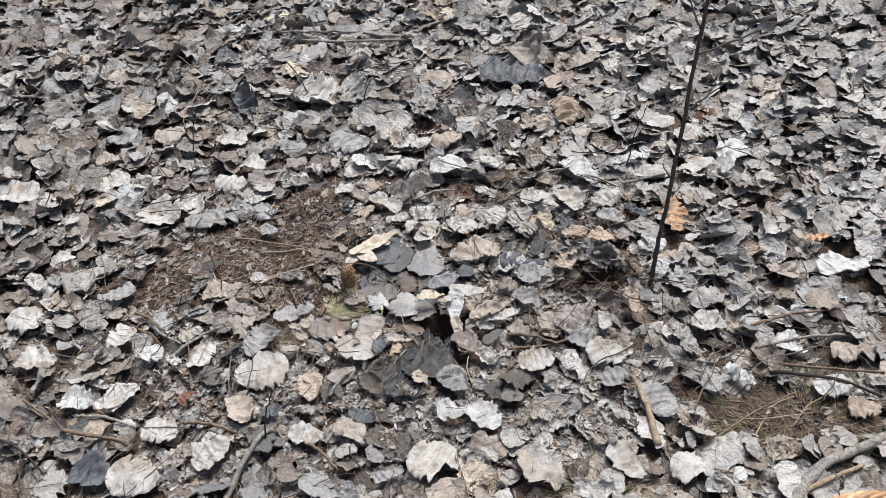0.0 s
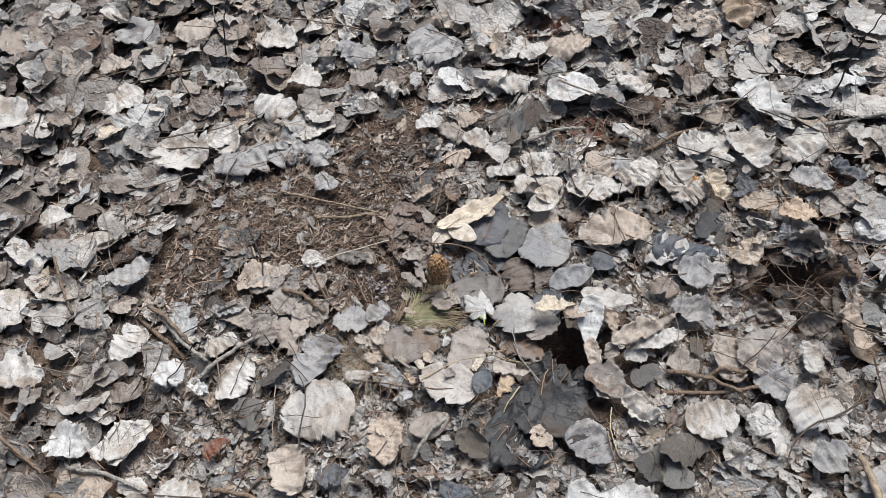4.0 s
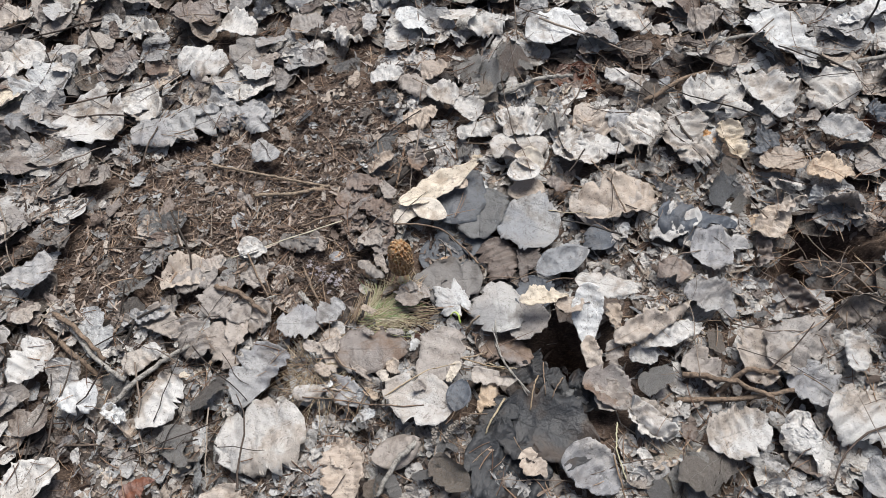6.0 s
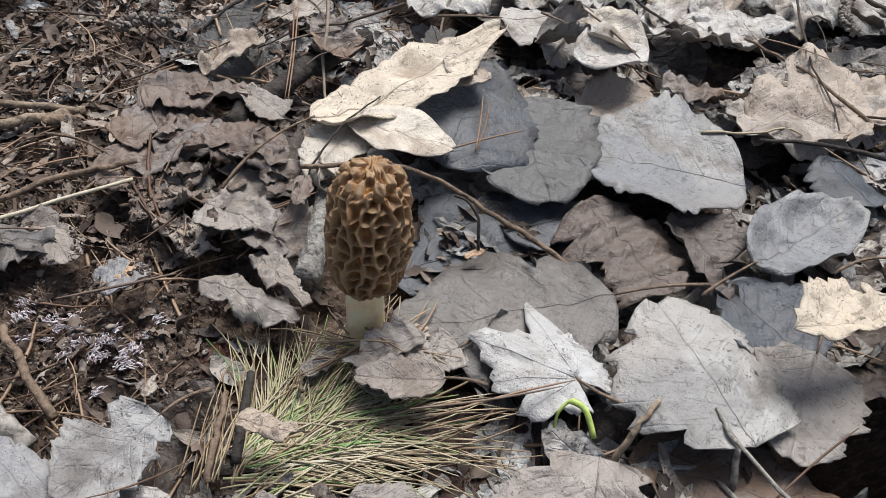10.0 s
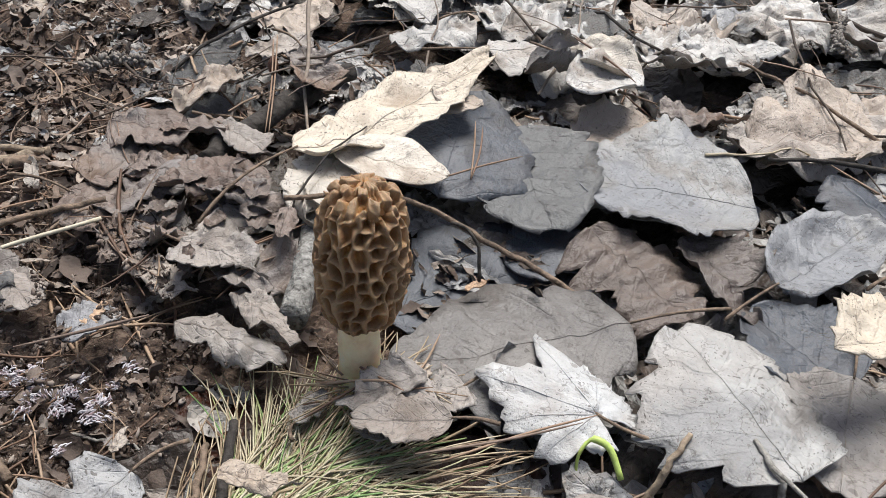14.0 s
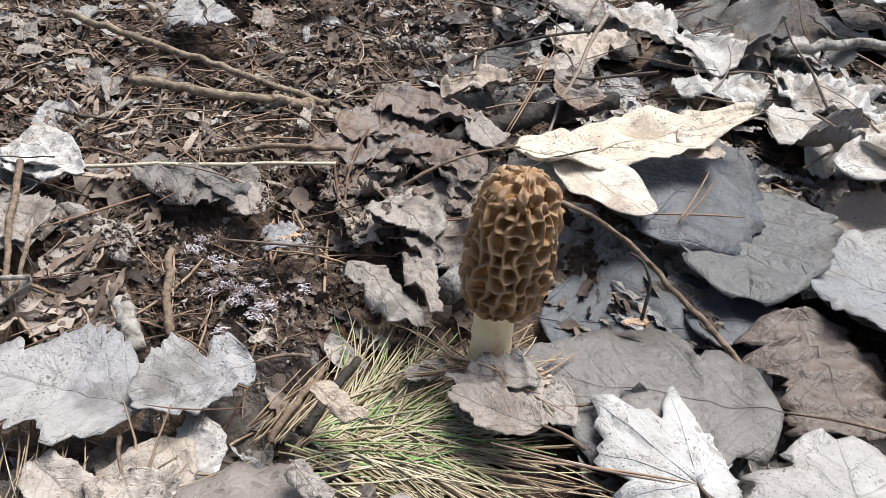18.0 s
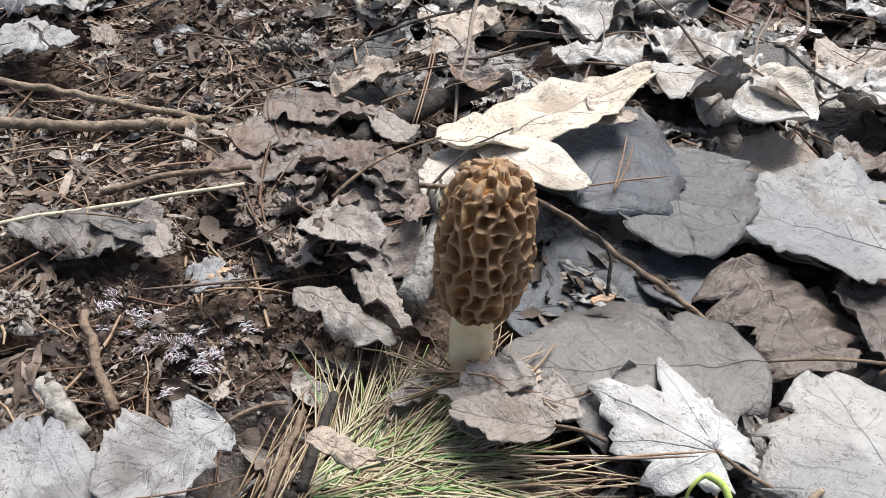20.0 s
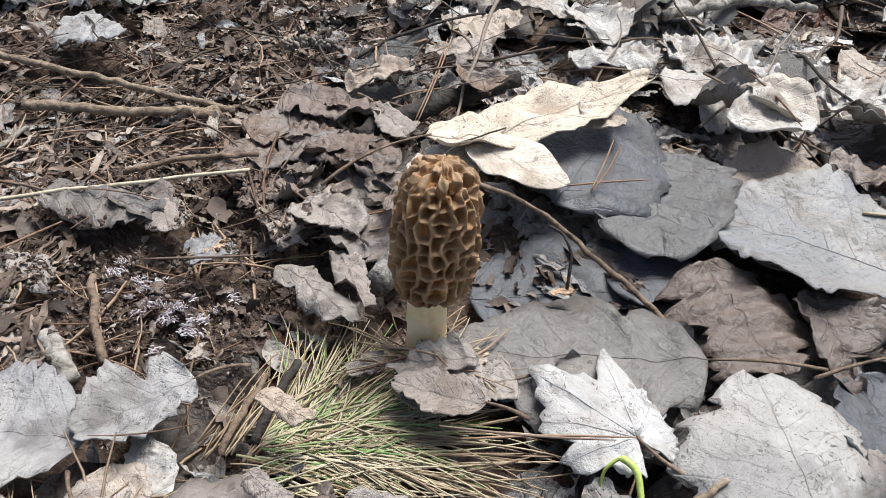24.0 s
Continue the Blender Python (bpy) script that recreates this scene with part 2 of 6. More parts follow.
def bark_material(name, light, dark, scale=260.0):
    k = Nodes(name, 0.85, 0.25)
    rnd = k.random()
    vec = k.coords(rnd)
    a, b = k.noise(scale, vec, 5.0, 0.7), k.noise(scale * 0.25, vec, 3.0)
    cracks = k.voronoi(scale * 1.4, vec)
    col = k.ramp(a, [(0.32, dark), (0.55, light), (0.8, tuple(min(1, c * 1.35) for c in light))])
    col = k.mix(k.math("MULTIPLY", k.math("SUBTRACT", b, 0.5, clamp=True), 2.4, clamp=True), col, dark)
    k.bump(k.math("ADD", a, k.math("MULTIPLY", cracks, 0.6)), 0.9, 0.0012)
    return k.colour(col)


SOIL = soil_material()
MULCH = varied("leaf_mulch", [(0.0, (0.030, 0.022, 0.018)), (0.35, (0.085, 0.062, 0.050)), (0.7, (0.165, 0.126, 0.103)), (0.92, (0.26, 0.215, 0.18)), (1.0, (0.36, 0.32, 0.28))], 0.75, 260.0, 0.9, 0.4)
CRUMB = varied("soil_crumb", [(0.0, (0.030, 0.022, 0.018)), (0.45, (0.100, 0.076, 0.063)), (0.75, (0.22, 0.175, 0.148)), (1.0, (0.36, 0.31, 0.27))], 0.95)
NEEDLE = varied("dry_needle", [(0.0, (0.10, 0.060, 0.042)), (0.4, (0.24, 0.150, 0.100)), (0.75, (0.40, 0.29, 0.20)), (1.0, (0.20, 0.145, 0.115))], 0.6)
STRAW = varied("dry_grass", [(0.0, (0.56, 0.51, 0.39)), (0.34, (0.42, 0.36, 0.24)), (0.46, (0.22, 0.15, 0.09)), (0.62, (0.52, 0.47, 0.33)), (0.82, (0.38, 0.41, 0.20)), (1.0, (0.14, 0.28, 0.09))], 0.5)
DRYSTRAW = varied("dead_straw", [(0.0, (0.50, 0.43, 0.31)), (0.4, (0.36, 0.28, 0.18)), (0.7, (0.22, 0.15, 0.10)), (1.0, (0.46, 0.37, 0.25))], 0.55)
GREYTWIG = bark_material("grey_bark", (0.33, 0.31, 0.28), (0.07, 0.06, 0.05))
BROWNTWIG = bark_material("brown_bark", (0.22, 0.16, 0.115), (0.06, 0.045, 0.035))
DARKTWIG = bark_material("dark_bark", (0.055, 0.048, 0.043), (0.018, 0.015, 0.013))
CRACKED = bark_material("cracked_grey_bark", (0.29, 0.28, 0.26), (0.045, 0.040, 0.036), 420.0)
STEMBARK = bark_material("sapling_bark", (0.10, 0.085, 0.075), (0.035, 0.028, 0.024))
TANBARK = bark_material("tan_bark", (0.30, 0.235, 0.17), (0.10, 0.075, 0.055))
TANWOOD = bark_material("bare_tan_wood", (0.36, 0.285, 0.205), (0.17, 0.125, 0.09), 160.0)
WICKER = varied("varnished_wicker", [(0.0, (0.42, 0.24, 0.12)), (0.5, (0.62, 0.44, 0.27)), (1.0, (0.5, 0.30, 0.16))], 0.35, 120.0, 0.3)
DOWN = varied("white_down", [(0.0, (0.36, 0.33, 0.35)), (0.35, (0.58, 0.56, 0.59)), (0.6, (0.20, 0.13, 0.14)), (0.8, (0.44, 0.40, 0.43)), (1.0, (0.72, 0.71, 0.74))], 0.8)
SPROUT = varied("fresh_sprout", [(0.0, (0.46, 0.60, 0.14)), (1.0, (0.50, 0.62, 0.18))], 0.4)
CATKIN = varied("old_catkin", [(0.0, (0.16, 0.14, 0.12)), (1.0, (0.32, 0.29, 0.26))], 0.9)


def stalk_material():
    k = Nodes("morel_stalk", 0.55, 0.4)
    vec = k.coords()
    n = k.noise(160.0, vec, 4.0)
    col = k.ramp(n, [(0.3, (0.74, 0.54, 0.30)), (0.5, (0.90, 0.74, 0.47)), (0.75, (0.94, 0.82, 0.58))])
    k.bsdf.inputs["Subsurface Weight"].default_value = 0.6
    k.bsdf.inputs["Subsurface Radius"].default_value = (0.004, 0.002, 0.001)
    k.bump(k.noise(900.0, vec, 3.0), 0.4, 0.0006)
    return k.colour(col)


def cap_material():
    k = Nodes("morel_cap", 0.6, 0.35)
    vec = k.coords()
    ridge = k.add("ShaderNodeAttribute")
    ridge.attribute_name = "ridge"
    n, f = k.noise(110.0, vec, 4.0), k.noise(1100.0, vec, 3.0, 0.7)
    pit = k.ramp(n, [(0.3, (0.12, 0.052, 0.018)), (0.5, (0.25, 0.115, 0.036)), (0.7, (0.55, 0.28, 0.08))])
    edge = k.ramp(n, [(0.3, (0.25, 0.155, 0.085)), (0.55, (0.34, 0.222, 0.125)), (0.75, (0.40, 0.275, 0.165))])
    col = k.mix(ridge.outputs["Fac"], pit, edge)
    col = k.mix(k.math("MULTIPLY", k.math("SUBTRACT", f, 0.5, clamp=True), 1.8, clamp=True), col, k.mix(1.0, col, (0.5, 0.42, 0.35), "MULTIPLY"))
    k.bsdf.inputs["Subsurface Weight"].default_value = 0.2
    k.bsdf.inputs["Subsurface Radius"].default_value = (0.003, 0.0012, 0.0005)
    k.bump(f, 0.5, 0.0006)
    return k.colour(col)


# ---- mesh helpers ----
rng = np.random.default_rng(7)


def mesh_object(name, verts, faces, material, uvs=None, parent=None, smooth=True, label=""):
    me = bpy.data.meshes.new(name)
    me.from_pydata(verts.tolist() if isinstance(verts, np.ndarray) else verts, [], faces.tolist() if isinstance(faces, np.ndarray) else faces)
    if uvs is not None:
        layer = me.uv_layers.new(name="UVMap")
        idx = np.empty(len(me.loops), dtype=np.int32)
        me.loops.foreach_get("vertex_index", idx)
        layer.data.foreach_set("uv", np.asarray(uvs, dtype=np.float32)[idx].ravel())
    me.materials.append(material)
    if smooth:
        me.polygons.foreach_set("use_smooth", np.ones(len(me.polygons), dtype=bool))
    ob = new(name, me)
    if parent:
        ob.parent = parent
    if label:
        tagged(ob, label)
    return ob


def tube(points, radii, sides=8, lump=0.0, seed=0):
    """Verts and faces of a tapered tube along points, with closed ends."""
    r = np.random.default_rng(seed)
    pts = np.array(points, dtype=float)
    radii = np.broadcast_to(np.array(radii, dtype=float), (len(pts),))
    tang = np.gradient(pts, axis=0)
    tang /= np.linalg.norm(tang, axis=1)[:, None] + 1e-12
    up = np.array((0.13, 0.21, 0.97)) if abs(tang[0][2]) < 0.8 else np.array((0.97, 0.2, 0.1))
    verts = []
    for p, d, rad in zip(pts, tang, radii):
        a = np.cross(d, up)
        a /= np.linalg.norm(a)
        b = np.cross(d, a)
        ang = np.arange(sides) * 2 * math.pi / sides
        rr = rad * (1 + lump * r.uniform(-1, 1, sides))
        verts.append(p + (np.cos(ang) * rr)[:, None] * a + (np.sin(ang) * rr)[:, None] * b)
    verts = np.concatenate(verts)
    n = len(pts)
    faces = [(i * sides + j, i * sides + (j + 1) % sides, (i + 1) * sides + (j + 1) % sides, (i + 1) * sides + j) for i in range(n - 1) for j in range(sides)]
    faces += [tuple(range(sides))[::-1], tuple((n - 1) * sides + j for j in range(sides))]
    return verts, faces


def wander(points, steps, amount, seed):
    """A polyline through points in smooth small steps, with slight waver."""
    r = np.random.default_rng(seed)
    pts = np.array(points, dtype=float)
    s = np.linspace(0, len(pts) - 1, steps)
    out = np.stack([np.interp(s, np.arange(len(pts)), pts[:, i]) for i in range(3)], axis=1)
    for _ in range(2):
        out[1:-1] = (out[:-2] + 2 * out[1:-1] + out[2:]) / 4
    out[1:-1] += r.normal(0, amount, (steps - 2, 3))
    return out


def join(parts):
    verts, faces, base = [], [], 0
    for v, f in parts:
        verts.append(v)
        faces += [tuple(i + base for i in face) for face in f]
        base += len(v)
    return np.concatenate(verts), faces


# ---- ground ----
SOIL_PATCHES = [(-0.20, 0.86, 0.23, 0.09), (-0.28, 0.79, 0.13, 0.07), (-0.045, 0.95, 0.06, 0.06), (-0.09, 1.02, 0.06, 0.05), (-0.13, 0.80, 0.10, 0.07), (-0.10, 0.765, 0.065, 0.055), (-0.055, 0.875, 0.055, 0.055), (0.70, 0.40, 0.12, 0.06), (-0.16, 0.93, 0.10, 0.06)]
HOLLOWS = [(0.174, 0.643, 0.037, 0.10), (0.46, 0.725, 0.045, 0.12), (0.155, 0.745, 0.02, 0.012), (0.088, 0.700, 0.014, 0.012)]


def soil_amount(x, y):
    s = np.zeros_like(x)
    for cx, cy, rx, ry in SOIL_PATCHES:
        d = ((x - cx) / rx) ** 2 + ((y - cy) / ry) ** 2
        s = np.maximum(s, np.clip(1.6 - 1.1 * d, 0, 1))
    return s


def ground_z(x, y):
    x, y = np.asarray(x, dtype=float), np.asarray(y, dtype=float)
    z = -0.020 + 0.004 * np.sin(9 * x + 2 * y) * np.cos(7 * y - 3 * x) + 0.002 * np.sin(41 * x + 13 * y) * np.sin(37 * y)
    z = z + 0.008 * soil_amount(x, y)
    for cx, cy, rad, deep in HOLLOWS:
        z = z - deep * np.exp(-((x - cx) ** 2 + (y - cy) ** 2) / rad ** 2)
    far = np.clip(np.hypot(x, y - 0.8) - 3, 0, None)
    return z + 0.03 * np.sin(0.7 * x) * np.cos(0.9 * y) * np.clip(far, 0, 1)


def value_noise(x, y, cell, seed):
    """Smooth noise of -1 to 1 with cells of the given size."""
    table = np.random.default_rng(seed).uniform(-1, 1, (64, 64))
    fx, fy = x / cell, y / cell
    ix, iy = np.floor(fx).astype(int), np.floor(fy).astype(int)
    tx, ty = fx - ix, fy - iy
    tx, ty = tx * tx * (3 - 2 * tx), ty * ty * (3 - 2 * ty)
    v = [[table[(ix + i) % 64, (iy + j) % 64] for i in (0, 1)] for j in (0, 1)]
    return (v[0][0] * (1 - tx) + v[0][1] * tx) * (1 - ty) + (v[1][0] * (1 - tx) + v[1][1] * tx) * ty


def clods(x, y):
    """The crumbly relief of bare soil."""
    wx, wy = x + 0.003 * value_noise(x, y, 0.008, 1), y + 0.003 * value_noise(x, y, 0.008, 2)
    lump = 0.0036 * (1 - 2 * np.abs(value_noise(wx, wy, 0.011, 3))) + 0.0026 * (1 - 2 * np.abs(value_noise(wx + wy, wy - wx, 0.0065, 4)))
    return lump + 0.0018 * np.abs(value_noise(wx, wy, 0.0034, 5)) + 0.0007 * value_noise(x, y, 0.0019, 6) + 0.003 * value_noise(x, y, 0.04, 7) - 0.001


gx = np.concatenate([-np.geomspace(60, 0.9, 24), np.arange(-0.85, -0.34, 0.004), np.arange(-0.34, 0.05, 0.0015), np.arange(0.05, 1.0, 0.004), np.geomspace(1.05, 60, 24)])
gy = np.concatenate([0.8 - np.geomspace(60, 0.75, 24), np.arange(0.06, 0.70, 0.004), np.arange(0.70, 1.0, 0.0015), np.arange(1.0, 1.3, 0.004), 0.8 + np.geomspace(0.55, 60, 24)])
X, Y = np.meshgrid(gx, gy)
Z = ground_z(X, Y) + np.where((np.abs(X) < 1.1) & (np.abs(Y - 0.7) < 0.8), clods(X, Y), 0)
nx, ny = len(gx), len(gy)
ii = (np.arange(ny - 1)[:, None] * nx + np.arange(nx - 1)[None, :]).ravel()
tagged(mesh_object("ground", np.stack([X.ravel(), Y.ravel(), Z.ravel()], 1), np.stack([ii, ii + 1, ii + nx + 1, ii + nx], 1), SOIL),
       "dark brown forest soil under leaf litter", "ground", kind="structure")


# ---- leaves ----
def half_width(kind, v, r, torn=0.12):
    n = len(v)
    if kind == "oval":
        return np.sin(math.pi * v ** 0.9) ** 0.72
    if kind == "oak":
        return np.sin(math.pi * v ** 0.8) ** 0.6 * (0.72 + 0.28 * np.cos(v * 2 * math.pi * 3.5 + r.uniform(-0.4, 0.4)))
    # broad rounded blade, widest near the base, with shallow rounded teeth
    w = np.sin(math.pi * np.clip(v, 0, 1) ** r.uniform(0.70, 0.82)) ** r.uniform(0.50, 0.62)
    beat = v * min(r.uniform(7.5, 10.5), n / 3.4) + r.uniform(0, 1)
    beat = beat + 0.22 * np.sin(1.9 * beat + r.uniform(0, 6))
    teeth = np.sqrt(np.abs(np.sin(math.pi * beat))) * (0.7 + 0.5 * np.sin(1.7 * beat + r.uniform(0, 6)))
    w = w * (1 + r.uniform(0.13, 0.23) * (teeth - 0.6)) * (1 + 0.06 * np.sin(v * r.uniform(5, 10) + r.uniform(0, 6)))
    w = w * (1 + r.normal(0, 0.015, n))
    if kind == "ragged":
        w = w * (1 + 0.10 * np.sin(v * r.uniform(8, 13) + r.uniform(0, 6)) + 0.06 * np.sin(v * r.uniform(20, 30) + r.uniform(0, 6))) * r.uniform(0.95, 1.03, n)
    elif kind == "frag":
        w = w * (1 + 0.28 * np.sin(v * r.uniform(6, 11) + r.uniform(0, 6)) + 0.10 * np.sin(v * r.uniform(18, 30) + r.uniform(0, 6))) * r.uniform(0.84, 1.08, n)
    for _ in range(r.integers(0, 3) + (torn > 0.25)):
        # a nibbled or torn notch in the edge
        c = r.uniform(0.06, 0.94)
        w = w * (1 - r.uniform(0.10, 0.42) * np.clip(1.15 - np.abs(v - c) / r.uniform(0.03, 0.08), 0, 1))
    if r.random() < (0.9 if kind == "frag" else torn):
        # a straight tear that takes off part of one side
        a, b = r.uniform(0.25, 1.1), r.uniform(0.25, 1.1)
        w = np.minimum(w, (a + (b - a) * v) * (1 + 0.05 * np.sin(v * r.uniform(18, 40)) + r.normal(0, 0.02, n)))
    if r.random() < (0.6 if kind == "frag" else torn * 0.5):
        c = r.uniform(0.62, 0.9)
        w = np.minimum(w, np.clip((c - v) * 6 + r.normal(0, 0.12, n), 0.02, 2))
    return w


def bend(pos, uv, curl, r, ratio, crumple=1.0):
    """Rolls a flat unit leaf across and along, folds it at the midrib and crumples it."""
    x, y = pos[:, 0], pos[:, 1]
    side = r.random()
    k = (0.4 + 4.2 * abs(curl)) * (-1 if curl < 0 or side > 0.55 else 1)
    curl = abs(curl)
    z = (1 - np.cos(y * k)) / k
    y2 = np.sin(y * k) / k
    kx = curl * r.uniform(-1.8, 1.8) + 0.01
    x2 = np.sin(x * kx) / kx
    z = z + (1 - np.cos(x * kx)) / kx + 0.07 * np.abs(uv[:, 0]) * r.uniform(-0.2, 1) * ratio
    amp = (0.010 + 0.030 * min(curl, 0.9)) * crumple
    for f0, f1, n in ((6, 14, 3), (16, 34, 4), (36, 60, 3)):
        for _ in range(n):
            a, f, p = r.uniform(0, math.pi), r.uniform(f0, f1), r.uniform(0, 6.3)
            wave = np.sin(f * (x * math.cos(a) + y * math.sin(a)) + p + 2.2 * np.sin(5 * x + p) * np.cos(4 * y))
            z = z + amp * 8 / f * (1 - 2 * np.abs(wave) if f < 16 or (crumple > 1.3 and f < 34) else wave) * 0.6
    edge = np.clip(np.abs(uv[:, 0]) - 0.7, 0, 1) * 3.3
    z = z + edge ** 2 * 0.028 * np.sin(uv[:, 1] * r.uniform(8, 16) + r.uniform(0, 6)) * (0.5 + curl)
    return np.stack([x2, y2, z], 1)


def leaf_grid(kind, n, m, curl, ratio, r, crumple=1.0, torn=0.12):
    """A unit leaf along x: verts, uv (across -1..1, along 0..1), quads."""
    v = np.linspace(0.012, 0.985, n + 1)
    u = np.linspace(-1, 1, 2 * m + 1)
    left, right = half_width(kind, v, r, torn), half_width(kind, v, r, torn)
    w = np.where(u[None, :] < 0, left[:, None], right[:, None])
    pos = np.zeros(((n + 1) * (2 * m + 1), 3))
    pos[:, 0] = np.repeat(v - 0.5, 2 * m + 1) + 0.03 * np.tile(np.abs(u), n + 1)
    pos[:, 1] = (u[None, :] * w * 0.5 * ratio).ravel()
    uv = np.stack([np.tile(u, n + 1), np.repeat(v, 2 * m + 1)], 1)
    c = 2 * m + 1
    i0 = (np.arange(n)[:, None] * c + np.arange(2 * m)[None, :]).ravel()
    quads = np.stack([i0, i0 + 1, i0 + c + 1, i0 + c], 1)
    rim = [j for j in range(c)] + [i * c + c - 1 for i in range(1, n + 1)] + [n * c + j for j in range(c - 2, -1, -1)] + [i * c for i in range(n - 1, 0, -1)]
    return bend(pos, uv, curl * (0.5 if kind == "frag" else 1), r, ratio, 1.9 if kind == "frag" else crumple), uv, quads, rim


def maple_grid(curl, r):
    """A unit five-lobed leaf whose stalk joins at x = -0.36."""
    lobes = [(0.42, 1.00, 0.34), (0.86, 0.80, 0.30), (-0.30, 0.88, 0.27), (-0.92, 0.62, 0.34), (1.45, 0.62, 0.40), (-1.7, 0.34, 0.5), (2.2, 0.36, 0.5)]
    nt, rings = 110, 8
    th = np.linspace(-2.75, 2.75, nt)
    rad = np.full(nt, 0.33)
    for a, h, wd in lobes:
        d = np.abs(th - a)
        rad = np.maximum(rad, h * np.clip(1 - (d / wd) ** 1.5 * 0.34, 0.15, 1))
    rad = rad * (1 + 0.045 * np.sin(th * 19 + 1) + 0.03 * np.sin(th * 33) + 0.02 * r.uniform(-1, 1, nt))
    t = np.linspace(0.02, 1, rings + 1)
    pos = np.zeros(((rings + 1) * nt, 3))
    pos[:, 0] = (t[:, None] * (rad * np.cos(th))[None, :]).ravel() - 0.36
    pos[:, 1] = (t[:, None] * (rad * np.sin(th))[None, :]).ravel()
    uv = np.full(((rings + 1) * nt, 2), (0.5, 0.40))
    i0 = (np.arange(rings)[:, None] * nt + np.arange(nt - 1)[None, :]).ravel()
    quads = np.stack([i0, i0 + 1, i0 + nt + 1, i0 + nt], 1)
    rim = list(range(nt)) + [i * nt + nt - 1 for i in range(1, rings + 1)] + [rings * nt + j for j in range(nt - 2, -1, -1)] + [i * nt for i in range(rings - 1, 0, -1)]
    return bend(pos, uv, curl, r, 1.0, 1.5), uv, quads, rim


WORDS = {
    "pale": "weathered pale grey-beige", "ash": "weathered ash-grey", "taupe": "dull taupe-brown", "mould": "mouldering dark brown", "slate": "damp dark slate-grey", "steel": "mottled blue-grey", "graphite": "dull dark grey", "white": "bleached silvery white",
    "fawn": "dry fawn-brown", "umber": "dull grey-brown", "brown": "rotting dark brown", "bark": "crumbling bark-brown", "tan": "dry tan", "cream": "bleached cream",
    "wetshade": "wet shade-blackish", "dust": "dusty light grey", "orange": "bright orange-tan", "russet": "dark russet",
}
SHAPES = {
    "aspen": "aspen leaf with toothed edge on the litter", "oval": "smooth oval leaf on the litter", "oak": "lobed oak leaf on the litter",
    "maple": "lobed maple leaf with a ragged edge", "frag": "crumpled leaf remnant among the litter", "ragged": "aspen leaf with cracked ragged edge",
}
placed = []


def leaf(kind, colour, x, y, z, yaw, length, ratio, curl, pitch=0.0, roll=0.0, stalk=None):
    r = np.random.default_rng(1000 + len(placed))
    if soil_amount(np.array(x), np.array(y)) > 0.5 and z < 0.009:
        z = float(ground_z(x, y)) + (0.019 if x < -0.13 else 0.013)
    if kind == "maple":
        pos, uv, quads, rim = maple_grid(curl, r)
    else:
        pos, uv, quads, rim = leaf_grid(kind, 44, 5, curl, ratio, r, 1.0 if math.hypot(x - 0.06, y - 0.72) < 0.2 else 2.3, 0.0 if math.hypot(x - 0.06, y - 0.72) < 0.2 else 0.3)
    pos = pos - np.array((0, 0, pos[:, 2].mean()))
    pos = pos * length
    n = len(pos)
    under = pos - np.array((0, 0, 0.0005))
    rim_next = rim[1:] + rim[:1]
    faces = [tuple(q) for q in quads.tolist()] + [tuple(q[::-1]) for q in (quads + n).tolist()] + [(a, a + n, b + n, b) for a, b in zip(rim, rim_next)]
    ob = mesh_object("leaf", np.concatenate([pos, under]), faces, LEAF[colour], np.concatenate([uv, uv]))
    ob.matrix_world = pose(x, y, z, roll + r.normal(0, 2.0), pitch + r.normal(0, 2.0), yaw)
    tagged(ob, ("curled " if abs(curl) >= 0.6 and kind != "frag" else "") + WORDS[colour] + " " + SHAPES[kind], "leaf", group="fallen leaves")
    if stalk is None:
        stalk = 0.45 * length if (kind == "maple" or r.random() < 0.28) else 0
    if stalk:
        start = pos[55] if kind == "maple" else pos[np.argmin(np.abs(uv[:, 0]) * 0.5 + uv[:, 1])]
        a = r.normal(0, 0.25)
        pts = [start + np.array((-stalk * s * math.cos(a * s), stalk * s * math.sin(a * s), 0.03 * stalk * math.sin(s * 3))) for s in np.linspace(-0.05, 1, 7)]
        v, f = tube(pts, np.linspace(0.0004, 0.0007, 7), 5)
        mesh_object("petiole", v, f, BROWNTWIG, parent=ob, label="thin dry leaf stalk")
    if kind in ("aspen", "oval", "oak", "ragged"):
        ribs = []
        mid = pos[[i * 11 + 5 for i in range(45)]]
        ribs.append(tube(mid[:42] + np.array((0, 0, 0.00005)), np.linspace(0.0040, 0.0010, 42) * length, 5))
        for i in range(5, 36, 6):
            for sgn in (-1, 1):
                path = [pos[min(i + 2 * q - q // 3, 44) * 11 + 5 + sgn * q] for q in range(5)]
                ribs.append(tube(np.array(path) + np.array((0, 0, 0.00005)), np.linspace(0.0011, 0.0003, 5) * length, 4))
        v, f = join(ribs)
        mesh_object("midrib", v, f, VEIN[colour], parent=ob, label="raised midrib and side veins")
    if kind == "frag" and length > 0.02:
        v, f = tube(pos[[i * 11 + 5 for i in range(2, 42)]] + np.array((0, 0, 0.00005)), np.linspace(0.0036, 0.0012, 40) * length, 5)
        mesh_object("midrib", v, f, VEIN[colour], parent=ob)
    if kind == "maple":
        for angle in (0.42, 0.86, -0.30, -0.92, 1.45):
            j = int(round((angle + 2.75) / 5.5 * 109))
            v, f = tube(pos[[i * 110 + j for i in range(9)]] + np.array((0, 0, 0.00005)), np.linspace(0.007, 0.002, 9) * length, 5)
            mesh_object("vein", v, f, VEIN[colour], parent=ob)
    placed.append((x, y, length))
